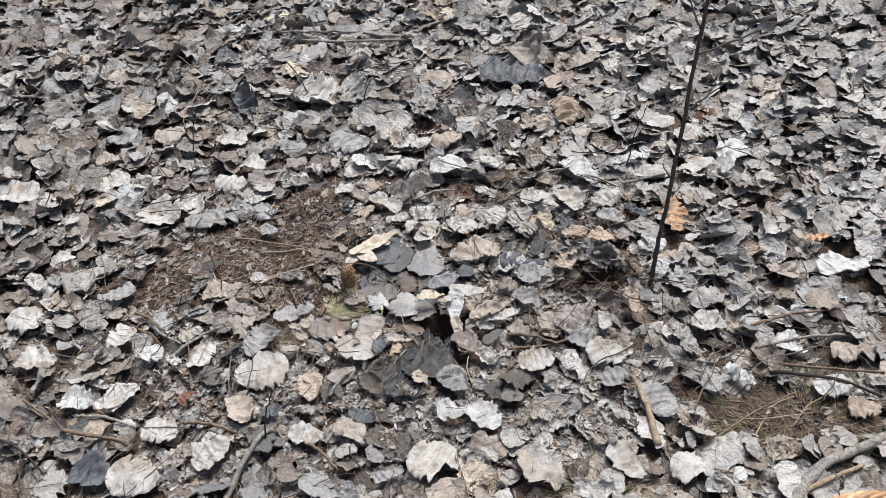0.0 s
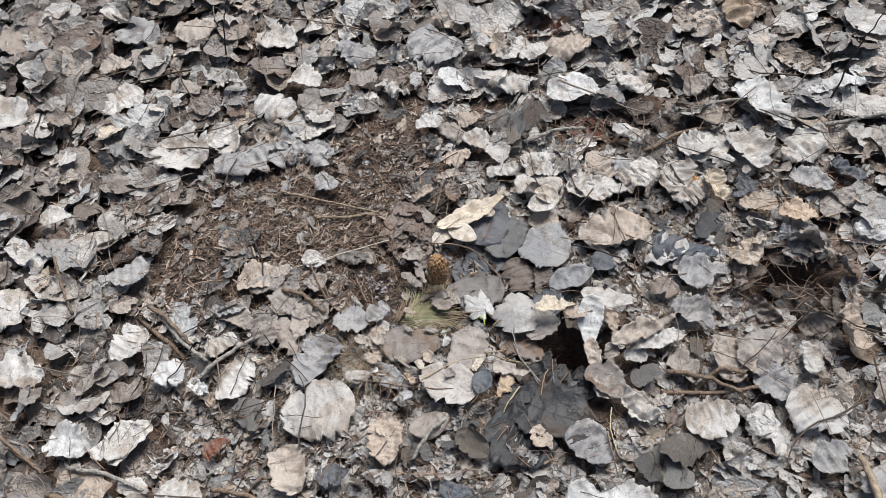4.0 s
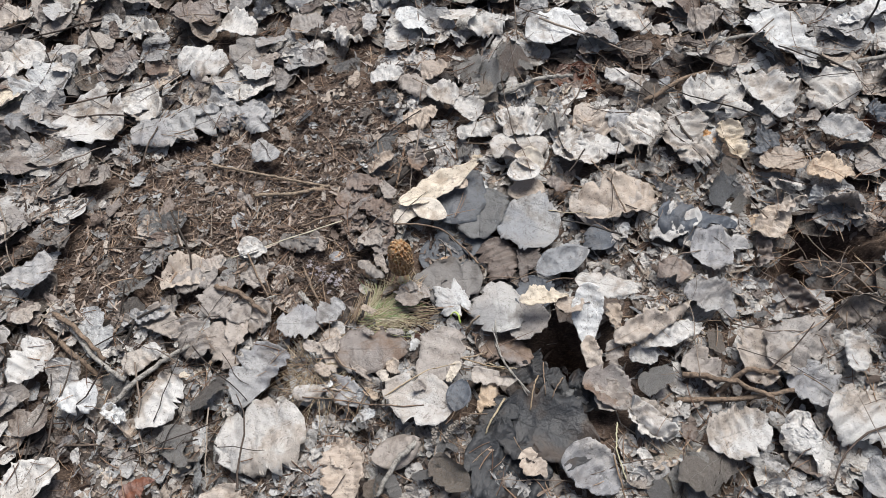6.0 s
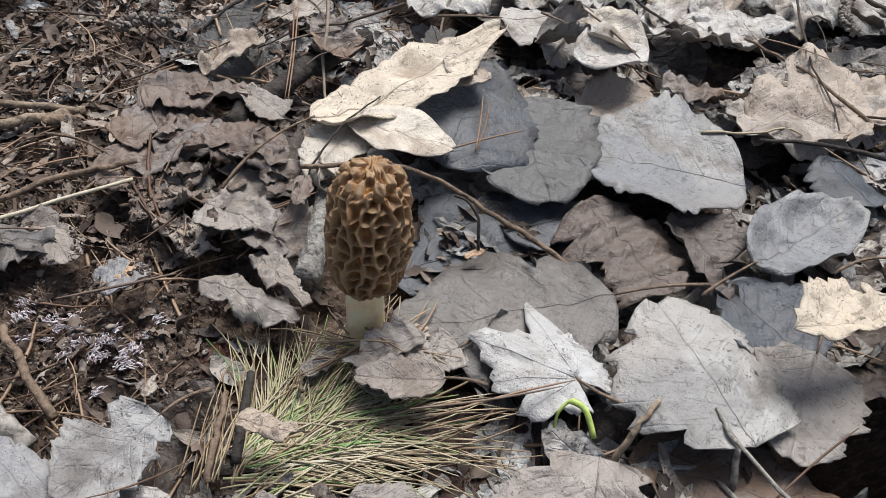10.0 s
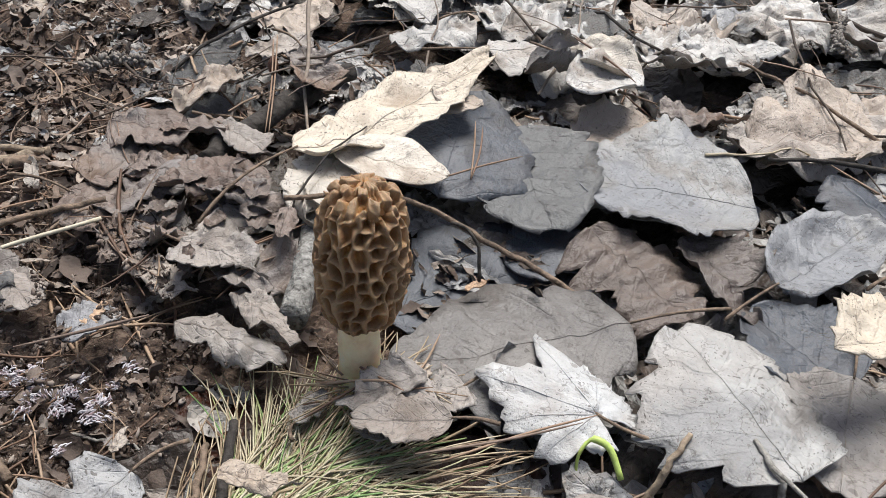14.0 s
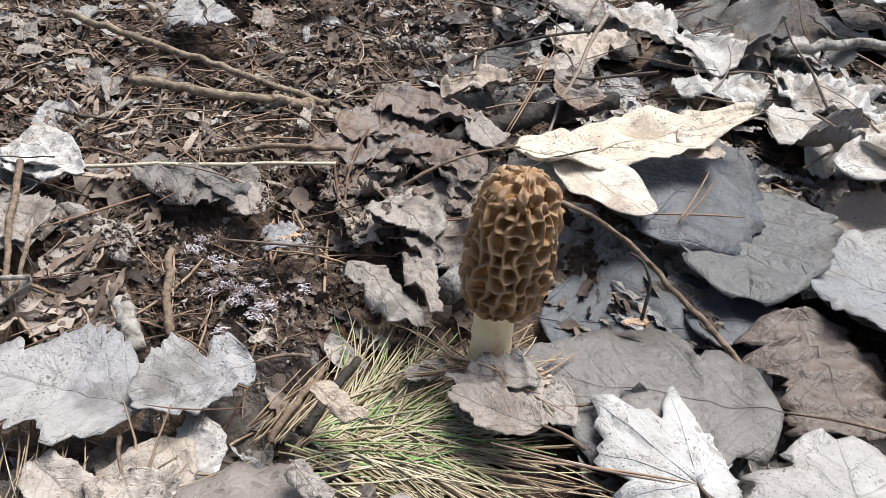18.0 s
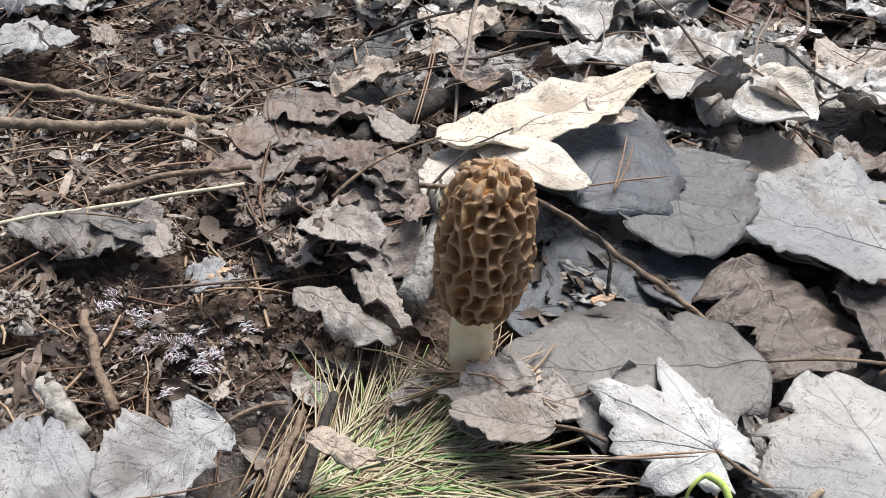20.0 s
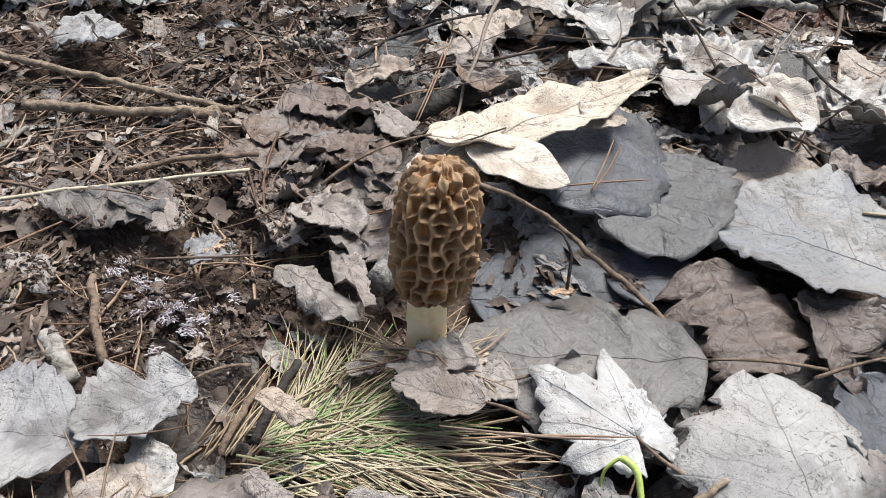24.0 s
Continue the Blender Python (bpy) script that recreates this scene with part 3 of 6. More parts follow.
    return ob


leaf("aspen", "steel", 0.147, 0.791, 0.006, 153, 0.073, 1.01, 0.06, 0, 0)
leaf("aspen", "graphite", 0.094, 0.812, 0.006, -94, 0.068, 0.95, 0.08, 0, 0)
leaf("aspen", "slate", 0.072, 0.833, 0.009, 61, 0.078, 0.85, 0.1, 0, 0)
leaf("aspen", "slate", 0.091, 0.776, -0.005, 4, 0.039, 0.77, 0.1, 0, 0)
leaf("aspen", "slate", 0.062, 0.770, -0.008, 8, 0.082, 0.68, 0.04, 0, 0)
leaf("ragged", "taupe", 0.056, 0.728, 0.002, 177, 0.078, 0.78, 0.12, 0, 0)
leaf("maple", "white", 0.0613, 0.7074, 0.005, 117, 0.036, 1.00, 0.07, 0, 0)
leaf("ragged", "dust", 0.107, 0.688, 0.008, 92, 0.061, 1.03, 0.12, 0, 0)
leaf("aspen", "slate", 0.146, 0.705, 0.003, 110, 0.041, 1.14, 0.1, 0, 0)
leaf("ragged", "umber", 0.137, 0.672, 0.004, -134, 0.048, 0.79, 0.15, 0, 0)
leaf("frag", "mould", 0.113, 0.752, 0.000, -75, 0.054, 0.95, 0.5, 0, 0)
leaf("frag", "mould", 0.141, 0.741, 0.003, -89, 0.047, 0.92, 0.5, 0, 0)
leaf("oval", "steel", 0.178, 0.737, 0.010, 20, 0.064, 0.62, 0.62, 0, 0)
leaf("aspen", "slate", 0.222, 0.766, 0.004, 95, 0.034, 1.16, 0.2, 0, 0)
leaf("ragged", "cream", 0.050, 0.842, 0.022, 25, 0.104, 0.30, 0.28, -6, 3)
leaf("aspen", "cream", 0.014, 0.814, 0.014, -127, 0.046, 0.55, 0.25, 0, 0)
leaf("oval", "cream", 0.038, 0.813, 0.017, -30, 0.044, 0.66, 0.15, 0, 0)
leaf("oval", "tan", 0.075, 0.843, 0.022, 133, 0.023, 0.80, 0.35, 0, 0)
leaf("aspen", "umber", 0.141, 0.878, 0.014, -30, 0.040, 0.90, 0.9, 0, 0)
leaf("oval", "cream", 0.155, 0.869, 0.019, -37, 0.038, 0.90, 0.5, 0, 0)
leaf("aspen", "pale", 0.096, 0.931, 0.006, 23, 0.048, 0.8, 0.3, 0, 0)
leaf("aspen", "pale", 0.153, 0.925, 0.008, -1, 0.050, 0.7, 0.4, 0, 0)
leaf("aspen", "pale", 0.140, 0.950, 0.008, 5, 0.033, 0.8, 0.3, 0, 0)
leaf("aspen", "pale", 0.240, 0.889, 0.010, -28, 0.057, 0.55, 0.4, 0, 0)
leaf("aspen", "ash", 0.267, 0.927, 0.008, -46, 0.035, 0.9, 0.3, 0, 0)
leaf("aspen", "pale", 0.289, 0.904, 0.012, -119, 0.066, 0.8, 0.4, 10, 0)
leaf("aspen", "pale", 0.336, 0.901, 0.010, -110, 0.065, 0.9, 0.4, 0, 0)
leaf("frag", "brown", 0.190, 0.837, 0.006, -38, 0.041, 0.7, 1, 0, 0)
leaf("aspen", "fawn", 0.149, 0.839, 0.003, 3, 0.043, 0.8, 0.3, 0, 0)
leaf("aspen", "fawn", 0.238, 0.815, 0.004, 13, 0.093, 0.8, 0.3, 0, 0)
leaf("frag", "brown", -0.038, 0.838, 0.006, 0, 0.036, 0.9, 1, 0, 0)
leaf("frag", "brown", -0.011, 0.816, 0.007, -58, 0.041, 0.9, 0.9, 0, 0)
leaf("frag", "brown", -0.048, 0.815, 0.006, -126, 0.031, 0.9, 1, 0, 0)
leaf("ragged", "umber", -0.029, 0.748, 0.006, -39, 0.037, 0.42, 0.8, 0, 0)
leaf("aspen", "ash", -0.067, 0.768, 0.008, 32, 0.019, 0.8, 0.4, 0, 0)
leaf("frag", "brown", -0.018, 0.776, 0.006, -47, 0.037, 0.9, 0.9, 0, 0)
leaf("aspen", "umber", -0.088, 0.788, 0.006, -66, 0.022, 0.9, 0.3, 0, 0)
leaf("frag", "fawn", -0.018, 0.891, 0.010, 42, 0.038, 0.8, 0.8, 0, 0)
leaf("frag", "brown", 0.027, 0.885, 0.016, -78, 0.038, 1, 1, 0, 0)
leaf("ragged", "ash", -0.105, 0.688, 0.006, -179, 0.047, 0.88, 0.12, 0, 0)
leaf("ragged", "ash", -0.071, 0.699, 0.006, -141, 0.035, 0.85, 0.12, 0, 0)
leaf("aspen", "umber", 0.012, 0.705, 0.009, 163, 0.028, 0.58, 0.2, 0, 0)
leaf("aspen", "pale", -0.162, 0.781, 0.004, 4, 0.032, 0.6, 0.3, 0, 0)
leaf("ragged", "taupe", -0.096, 0.794, 0.002, -36, 0.029, 0.8, 0.3, 0, 0)
leaf("ragged", "ash", -0.159, 0.925, 0.000, -51, 0.046, 0.8, 0.2, 0, 0)
leaf("frag", "brown", -0.036, 0.843, 0.006, -29, 0.031, 0.8, 0.9, 0, 0)
leaf("aspen", "brown", -0.029, 0.651, 0.006, -2, 0.078, 0.68, 0.12, 0, 0)
leaf("aspen", "umber", 0.045, 0.639, 0.008, -121, 0.069, 0.73, 0.12, 0, 0)
leaf("aspen", "pale", 0.022, 0.591, 0.014, 158, 0.074, 0.75, 0.1, 0, 0)
leaf("oval", "slate", 0.062, 0.590, 0.018, 71, 0.034, 0.75, 0.2, 0, 0)
leaf("aspen", "wetshade", 0.097, 0.571, 0.000, -131, 0.052, 0.75, 0.1, 0, 0)
leaf("aspen", "wetshade", 0.103, 0.524, 0.003, -24, 0.086, 0.9, 0.1, 0, 0)
leaf("frag", "fawn", 0.097, 0.613, 0.008, -16, 0.048, 0.59, 0.5, 0, 0)
leaf("frag", "fawn", -0.087, 0.659, 0.006, -27, 0.027, 0.75, 0.5, 0, 0)
leaf("aspen", "ash", -0.143, 0.632, 0.006, -121, 0.076, 0.88, 0.15, 0, 0)
leaf("aspen", "pale", -0.134, 0.565, 0.010, -157, 0.091, 0.95, 0.15, 0, 0)
leaf("aspen", "pale", -0.270, 0.659, 0.008, -158, 0.044, 0.9, 0.2, 0, 0)
leaf("aspen", "pale", -0.245, 0.609, 0.009, -112, 0.064, 0.8, 0.2, 0, 0)
leaf("aspen", "fawn", -0.239, 0.760, 0.008, 5, 0.059, 0.9, 0.2, 0, 0)
leaf("oval", "pale", -0.167, 0.788, 0.006, 2, 0.030, 0.9, 0.3, 0, 0)
leaf("aspen", "fawn", 0.246, 0.811, 0.008, 5, 0.090, 0.75, 0.3, 0, 0)
leaf("aspen", "ash", 0.344, 0.737, 0.010, 0, 0.062, 0.9, 0.2, 0, 0)
leaf("aspen", "slate", 0.327, 0.776, 0.007, -21, 0.085, 0.85, 0.3, 0, 0)
leaf("frag", "brown", 0.289, 0.724, 0.009, 149, 0.053, 0.8, 0.6, 0, 0)
leaf("oval", "pale", 0.147, 0.853, 0.020, 7, 0.039, 0.9, 0.3, 0, 0)
leaf("aspen", "pale", 0.145, 0.900, 0.008, -5, 0.069, 0.8, 0.4, 0, 0)
leaf("aspen", "pale", 0.215, 0.886, 0.010, -41, 0.060, 0.8, 0.3, 0, 0)
leaf("aspen", "pale", 0.280, 0.909, 0.012, 31, 0.061, 0.7, 0.5, 0, 0)
leaf("aspen", "cream", 0.386, 0.877, 0.016, -69, 0.052, 0.7, 0.6, 10, 0)
leaf("oval", "orange", 0.363, 0.885, 0.012, 111, 0.023, 0.6, 0.5, 0, 0)
leaf("aspen", "slate", 0.424, 0.877, 0.004, -153, 0.041, 0.9, 0.3, 0, 0)
leaf("aspen", "ash", 0.323, 0.680, 0.010, -51, 0.059, 0.8, 0.4, 0, 0)
leaf("aspen", "fawn", 0.359, 0.615, 0.012, -106, 0.067, 0.9, 0.4, 0, 0)
leaf("frag", "umber", 0.306, 0.604, 0.008, -38, 0.054, 0.8, 0.6, 0, 0)
leaf("aspen", "pale", 0.320, 0.538, 0.012, 15, 0.062, 0.9, 0.2, 0, 0)
leaf("oval", "pale", 0.244, 0.556, 0.016, -46, 0.059, 0.45, 1, 0, 0)
leaf("aspen", "brown", 0.208, 0.592, 0.010, -45, 0.055, 0.8, 0.4, 0, 0)
leaf("frag", "fawn", 0.128, 0.520, 0.012, -55, 0.034, 0.8, 0.4, 0, 0)
leaf("aspen", "ash", 0.182, 0.514, 0.008, -40, 0.062, 0.8, 0.3, 0, 0)
leaf("frag", "pale", 0.305, 0.775, 0.006, -148, 0.066, 0.7, 0.6, 0, 0)
leaf("oval", "umber", -0.002, 0.542, 0.008, 19, 0.051, 0.7, 0.4, 0, 0)
leaf("aspen", "fawn", -0.049, 0.540, 0.008, -42, 0.040, 0.8, 0.4, 0, 0)
leaf("aspen", "fawn", 0.240, 0.932, 0.004, -49, 0.063, 0.9, 0.3, 0, 0)
leaf("aspen", "pale", 0.147, 0.947, 0.006, 4, 0.052, 0.8, 0.4, 0, 0)
leaf("aspen", "ash", -0.228, 0.989, 0.004, 32, 0.060, 0.9, 0.3, 0, 0)
leaf("aspen", "pale", -0.332, 1.021, 0.006, -46, 0.070, 0.9, 0.3, 0, 0)
leaf("aspen", "ash", -0.176, 0.985, 0.006, -29, 0.042, 0.9, 0.4, 0, 0)
leaf("frag", "ash", -0.294, 0.968, 0.004, -19, 0.090, 0.7, 0.4, 0, 0)
leaf("frag", "umber", -0.184, 0.669, 0.006, -44, 0.062, 0.8, 0.5, 0, 0)
leaf("aspen", "umber", -0.221, 0.680, 0.006, -60, 0.058, 0.8, 0.4, 0, 0)
leaf("frag", "umber", -0.176, 0.708, 0.006, -27, 0.061, 0.8, 0.5, 0, 0)
leaf("aspen", "ash", -0.264, 0.710, 0.010, 16, 0.044, 0.45, 0.7, 0, 0)
leaf("aspen", "pale", -0.011, 1.027, 0.010, 3, 0.044, 0.8, 0.2, 0, 0)
leaf("aspen", "fawn", 0.051, 1.033, 0.008, 29, 0.041, 0.8, 0.3, 0, 0)
leaf("aspen", "white", 0.208, 1.082, 0.012, 7, 0.082, 0.85, 0.2, 0, 0)
leaf("aspen", "umber", -0.118, 1.131, 0.012, 14, 0.047, 0.85, 0.2, 0, 0)
leaf("aspen", "pale", -0.390, 1.000, 0.010, -39, 0.096, 1, 0.2, 0, 0)
leaf("aspen", "pale", -0.510, 1.117, 0.010, -139, 0.073, 0.9, 0.2, 0, 0)
leaf("aspen", "pale", -0.275, 1.248, 0.010, -21, 0.074, 0.9, 0.2, 0, 0)
leaf("aspen", "ash", -0.135, 1.206, 0.006, 148, 0.075, 0.8, 0.3, 0, 0)
leaf("aspen", "pale", -0.215, 1.143, 0.010, -25, 0.060, 0.9, 0.3, 0, 0)
leaf("aspen", "pale", -0.256, 1.086, 0.008, -24, 0.075, 0.8, 0.3, 0, 0)
leaf("aspen", "ash", -0.427, 0.776, 0.008, -148, 0.069, 0.9, 0.2, 0, 0)
leaf("aspen", "white", -0.331, 0.619, 0.012, -171, 0.045, 0.9, 0.2, 0, 0)
leaf("aspen", "white", -0.287, 0.597, 0.012, -37, 0.035, 0.6, 0.8, 0, 0)
leaf("aspen", "pale", -0.380, 0.526, 0.010, -156, 0.053, 0.9, 0.2, 0, 0)
leaf("aspen", "pale", -0.393, 0.665, 0.008, -123, 0.058, 0.9, 0.2, 0, 0)
leaf("aspen", "fawn", -0.053, 0.524, 0.010, -81, 0.059, 0.8, 0.3, 0, 0)
leaf("aspen", "pale", 0.438, 0.546, 0.010, -47, 0.068, 1, 0.2, 0, 0)
leaf("aspen", "umber", 0.395, 0.621, 0.016, 31, 0.076, 0.8, 0.4, 0, 15)
leaf("aspen", "pale", 0.445, 0.611, 0.014, -93, 0.045, 0.8, 0.3, 0, 0)
leaf("aspen", "fawn", 0.499, 0.641, 0.025, 97, 0.065, 0.7, 0.6, 0, 30)
leaf("aspen", "tan", 0.408, 0.768, 0.012, 57, 0.059, 0.7, 0.5, 0, 0)
leaf("aspen", "pale", 0.374, 0.956, 0.010, 21, 0.057, 0.9, 0.4, 0, 0)
leaf("aspen", "pale", 0.445, 0.945, 0.010, -67, 0.075, 0.9, 0.4, 0, 0)
leaf("aspen", "white", 0.480, 1.036, 0.014, -62, 0.109, 0.55, 0.3, 0, 0)
leaf("aspen", "white", 0.602, 1.062, 0.012, 10, 0.065, 0.7, 0.3, 0, 0)
leaf("aspen", "pale", 0.284, 0.990, 0.008, -34, 0.057, 0.7, 0.4, 0, 0)
leaf("aspen", "pale", 0.214, 0.884, 0.010, -26, 0.066, 0.8, 0.4, 0, 0)
leaf("aspen", "pale", 0.351, 0.872, 0.010, 28, 0.058, 0.8, 0.4, 0, 0)
leaf("aspen", "tan", 0.484, 0.827, 0.008, -21, 0.051, 0.8, 0.4, 0, 0)
leaf("aspen", "ash", 0.513, 0.881, 0.010, -28, 0.059, 0.7, 0.4, 0, 0)
leaf("aspen", "pale", 0.521, 0.946, 0.012, -136, 0.086, 0.7, 0.5, 0, 0)
leaf("aspen", "slate", 0.567, 0.899, 0.006, -42, 0.052, 0.8, 0.4, 0, 0)
leaf("aspen", "pale", -0.061, 1.100, 0.012, -42, 0.050, 0.6, 0.7, 0, 0)
leaf("aspen", "pale", -0.334, 1.147, 0.012, 8, 0.059, 0.5, 0.9, 0, 0)
leaf("aspen", "pale", -0.334, 1.026, 0.008, 71, 0.056, 0.9, 0.4, 0, 0)
leaf("aspen", "ash", -0.271, 0.986, 0.004, 11, 0.095, 0.7, 0.3, 0, 0)
leaf("aspen", "pale", 0.303, 1.090, 0.006, -42, 0.065, 0.8, 0.4, 0, 0)
leaf("aspen", "pale", 0.126, 1.109, 0.006, 3, 0.063, 0.8, 0.4, 0, 0)
leaf("aspen", "fawn", 0.205, 1.183, 0.012, 15, 0.083, 0.8, 0.5, 0, 0)
leaf("aspen", "umber", 0.396, 1.075, 0.010, 36, 0.055, 0.8, 0.6, 0, 0)
leaf("aspen", "ash", -0.003, 1.209, 0.006, -44, 0.105, 0.9, 0.3, 0, 0)
leaf("aspen", "fawn", -0.424, 1.293, 0.006, 19, 0.079, 0.8, 0.3, 0, 0)
leaf("aspen", "ash", -0.529, 1.285, 0.006, -20, 0.096, 0.9, 0.3, 0, 0)
leaf("aspen", "fawn", -0.551, 1.208, 0.006, 17, 0.054, 0.8, 0.3, 0, 0)
leaf("aspen", "ash", -0.175, 0.980, 0.006, -50, 0.061, 0.8, 0.4, 0, 0)
leaf("aspen", "russet", -0.253, 0.520, 0.010, 23, 0.037, 0.7, 0.4, 0, 0)
leaf("aspen", "white", 0.898, 0.703, 0.012, 14, 0.099, 0.9, 0.2, 0, 0)
leaf("aspen", "white", 0.740, 0.532, 0.010, -30, 0.056, 0.8, 0.3, 0, 0)
leaf("aspen", "white", 0.772, 0.442, 0.014, 3, 0.062, 0.8, 0.4, 0, 0)
leaf("aspen", "white", 0.639, 0.476, 0.014, -53, 0.056, 0.6, 0.8, 0, 0)
leaf("aspen", "ash", 0.597, 0.465, 0.010, 10, 0.050, 0.8, 0.3, 0, 0)
leaf("aspen", "ash", 0.441, 0.489, 0.012, 13, 0.047, 0.9, 0.2, 0, 0)
leaf("aspen", "ash", 0.499, 0.447, 0.008, -71, 0.076, 0.9, 0.3, 0, 0)
leaf("aspen", "pale", 0.517, 0.317, 0.010, -41, 0.066, 0.9, 0.2, 0, 0)
leaf("aspen", "pale", 0.427, 0.341, 0.008, -55, 0.071, 0.8, 0.2, 0, 0)
leaf("aspen", "fawn", 0.663, 0.343, 0.008, 2, 0.057, 0.8, 0.4, 0, 0)
leaf("aspen", "ash", 0.635, 0.649, 0.010, 23, 0.068, 0.9, 0.2, 0, 0)
leaf("aspen", "pale", 0.622, 0.591, 0.008, -32, 0.062, 0.9, 0.3, 0, 0)
leaf("oak", "orange", 0.635, 0.864, 0.016, 83, 0.093, 0.7, 0.3, 0, 0)
leaf("oak", "orange", 0.877, 0.778, 0.010, 2, 0.051, 0.5, 0.5, 0, 0)
leaf("aspen", "white", 0.175, 0.451, 0.012, 20, 0.049, 0.9, 0.2, 0, 0)
leaf("aspen", "white", 0.224, 0.439, 0.010, -56, 0.066, 0.9, 0.2, 0, 0)
leaf("aspen", "pale", 0.145, 0.362, 0.010, -28, 0.089, 0.95, 0.15, 0, 0)
leaf("aspen", "pale", 0.297, 0.338, 0.010, -65, 0.086, 0.85, 0.2, 0, 0)
leaf("aspen", "ash", 0.074, 0.346, 0.010, 16, 0.048, 0.8, 0.2, 0, 0)
leaf("aspen", "pale", -0.053, 0.430, 0.010, -17, 0.057, 0.85, 0.2, 0, 0)
leaf("aspen", "fawn", 0.017, 0.428, 0.008, -37, 0.063, 0.8, 0.3, 0, 0)
leaf("aspen", "fawn", -0.167, 0.492, 0.008, -56, 0.064, 0.9, 0.2, 0, 0)
leaf("aspen", "pale", -0.283, 0.457, 0.012, -26, 0.062, 0.9, 0.2, 0, 0)
leaf("aspen", "pale", -0.361, 0.528, 0.010, 51, 0.065, 0.9, 0.2, 0, 0)
leaf("aspen", "white", -0.435, 0.528, 0.010, -18, 0.064, 0.9, 0.3, 0, 0)
leaf("aspen", "pale", -0.195, 0.413, 0.008, 53, 0.076, 0.8, 0.3, 0, 0)
leaf("aspen", "slate", -0.379, 0.394, 0.008, -24, 0.069, 0.9, 0.2, 0, 0)
leaf("aspen", "pale", -0.310, 0.377, 0.010, -20, 0.087, 0.8, 0.2, 0, 0)
leaf("aspen", "pale", -0.555, 0.878, 0.014, 15, 0.048, 0.8, 0.2, 0, 0)
leaf("aspen", "slate", -0.112, 0.486, 0.004, 22, 0.038, 0.8, 0.2, 0, 0)
leaf("aspen", "slate", 0.033, 0.462, 0.004, -27, 0.048, 0.7, 0.2, 0, 0)
leaf("aspen", "white", 0.812, 1.057, 0.010, 17, 0.077, 0.9, 0.2, 0, 0)
leaf("aspen", "ash", 0.403, 0.579, 0.008, -49, 0.058, 0.8, 0.3, 0, 0)
leaf("aspen", "pale", 0.743, 0.593, 0.008, -56, 0.054, 0.9, 0.3, 0, 0)
leaf("aspen", "fawn", 0.825, 0.510, 0.008, -26, 0.054, 0.9, 0.3, 0, 0)
leaf("aspen", "pale", -0.706, 1.105, 0.010, -16, 0.100, 0.9, 0.2, 0, 0)
leaf("aspen", "pale", -0.581, 0.726, 0.010, -32, 0.073, 0.9, 0.2, 0, 0)
leaf("aspen", "pale", -0.534, 0.625, 0.008, -6, 0.073, 0.8, 0.2, 0, 0)
leaf("aspen", "fawn", 0.803, 0.399, 0.010, -25, 0.049, 0.9, 0.3, 0, 0)
leaf("aspen", "pale", 0.390, 0.954, 0.008, -45, 0.091, 0.9, 0.3, 0, 0)
leaf("aspen", "pale", -0.092, 1.406, 0.010, -24, 0.147, 0.9, 0.3, 0, 0)
leaf("aspen", "slate", -0.268, 1.395, 0.010, -62, 0.121, 0.8, 0.5, 0, 20)
leaf("aspen", "slate", 0.383, 1.429, 0.008, -8, 0.175, 0.7, 0.2, 0, 0)
leaf("aspen", "tan", 0.493, 1.261, 0.012, -94, 0.111, 0.7, 0.6, 0, 0)
leaf("aspen", "umber", 0.443, 1.523, 0.020, -79, 0.142, 0.8, 0.6, 0, 30)
leaf("aspen", "pale", 0.739, 1.139, 0.010, 35, 0.074, 0.9, 0.3, 0, 0)
leaf("frag", "fawn", -0.067, 0.651, 0.003, -79, 0.065, 0.55, 0.3, 0, 0)
leaf("ragged", "brown", 0.107, 0.653, -0.007, -34, 0.072, 0.56, 0.2, 0, 0)
leaf("ragged", "wetshade", 0.142, 0.556, 0.003, -25, 0.104, 0.78, 0.10, 0, 0)
leaf("frag", "tan", 0.089, 0.592, 0.004, -112, 0.035, 0.63, 0.6, 0, 0)
leaf("frag", "cream", 0.057, 0.618, 0.014, -122, 0.026, 0.57, 0.4, 0, 0)
leaf("frag", "cream", -0.014, 0.618, 0.010, -61, 0.018, 1.05, 0.5, 0, 0)
leaf("frag", "tan", -0.024, 0.601, 0.008, -32, 0.025, 0.71, 0.6, 0, 0)
leaf("aspen", "ash", -0.055, 0.609, 0.002, -35, 0.051, 0.59, 0.3, 0, 0)
leaf("aspen", "pale", -0.092, 0.610, 0.004, 2, 0.031, 0.68, 0.4, 0, 0)
leaf("frag", "taupe", -0.111, 0.792, 0.004, -11, 0.047, 0.89, 0.5, 0, 0)
leaf("frag", "umber", -0.128, 0.755, 0.004, -24, 0.043, 0.60, 0.6, 0, 0)
leaf("frag", "umber", -0.159, 0.748, 0.004, -21, 0.033, 0.63, 0.6, 0, 0)
leaf("frag", "umber", -0.041, 0.811, 0.008, 6, 0.029, 1.15, 0.7, 0, 0)
leaf("frag", "umber", -0.026, 0.782, 0.010, -43, 0.034, 0.94, 0.6, 0, 0)
leaf("frag", "fawn", -0.045, 0.787, 0.006, -48, 0.030, 1.03, 0.7, 0, 0)
leaf("frag", "umber", -0.018, 0.754, 0.008, -68, 0.032, 0.64, 0.7, 0, 0)
leaf("frag", "brown", -0.017, 0.812, 0.012, -41, 0.030, 0.79, 0.7, 0, 0)
leaf("frag", "tan", -0.028, 0.694, 0.012, -25, 0.021, 0.64, 0.5, 0, 0)
leaf("frag", "umber", -0.000, 0.667, 0.008, -17, 0.024, 0.64, 0.5, 0, 0)
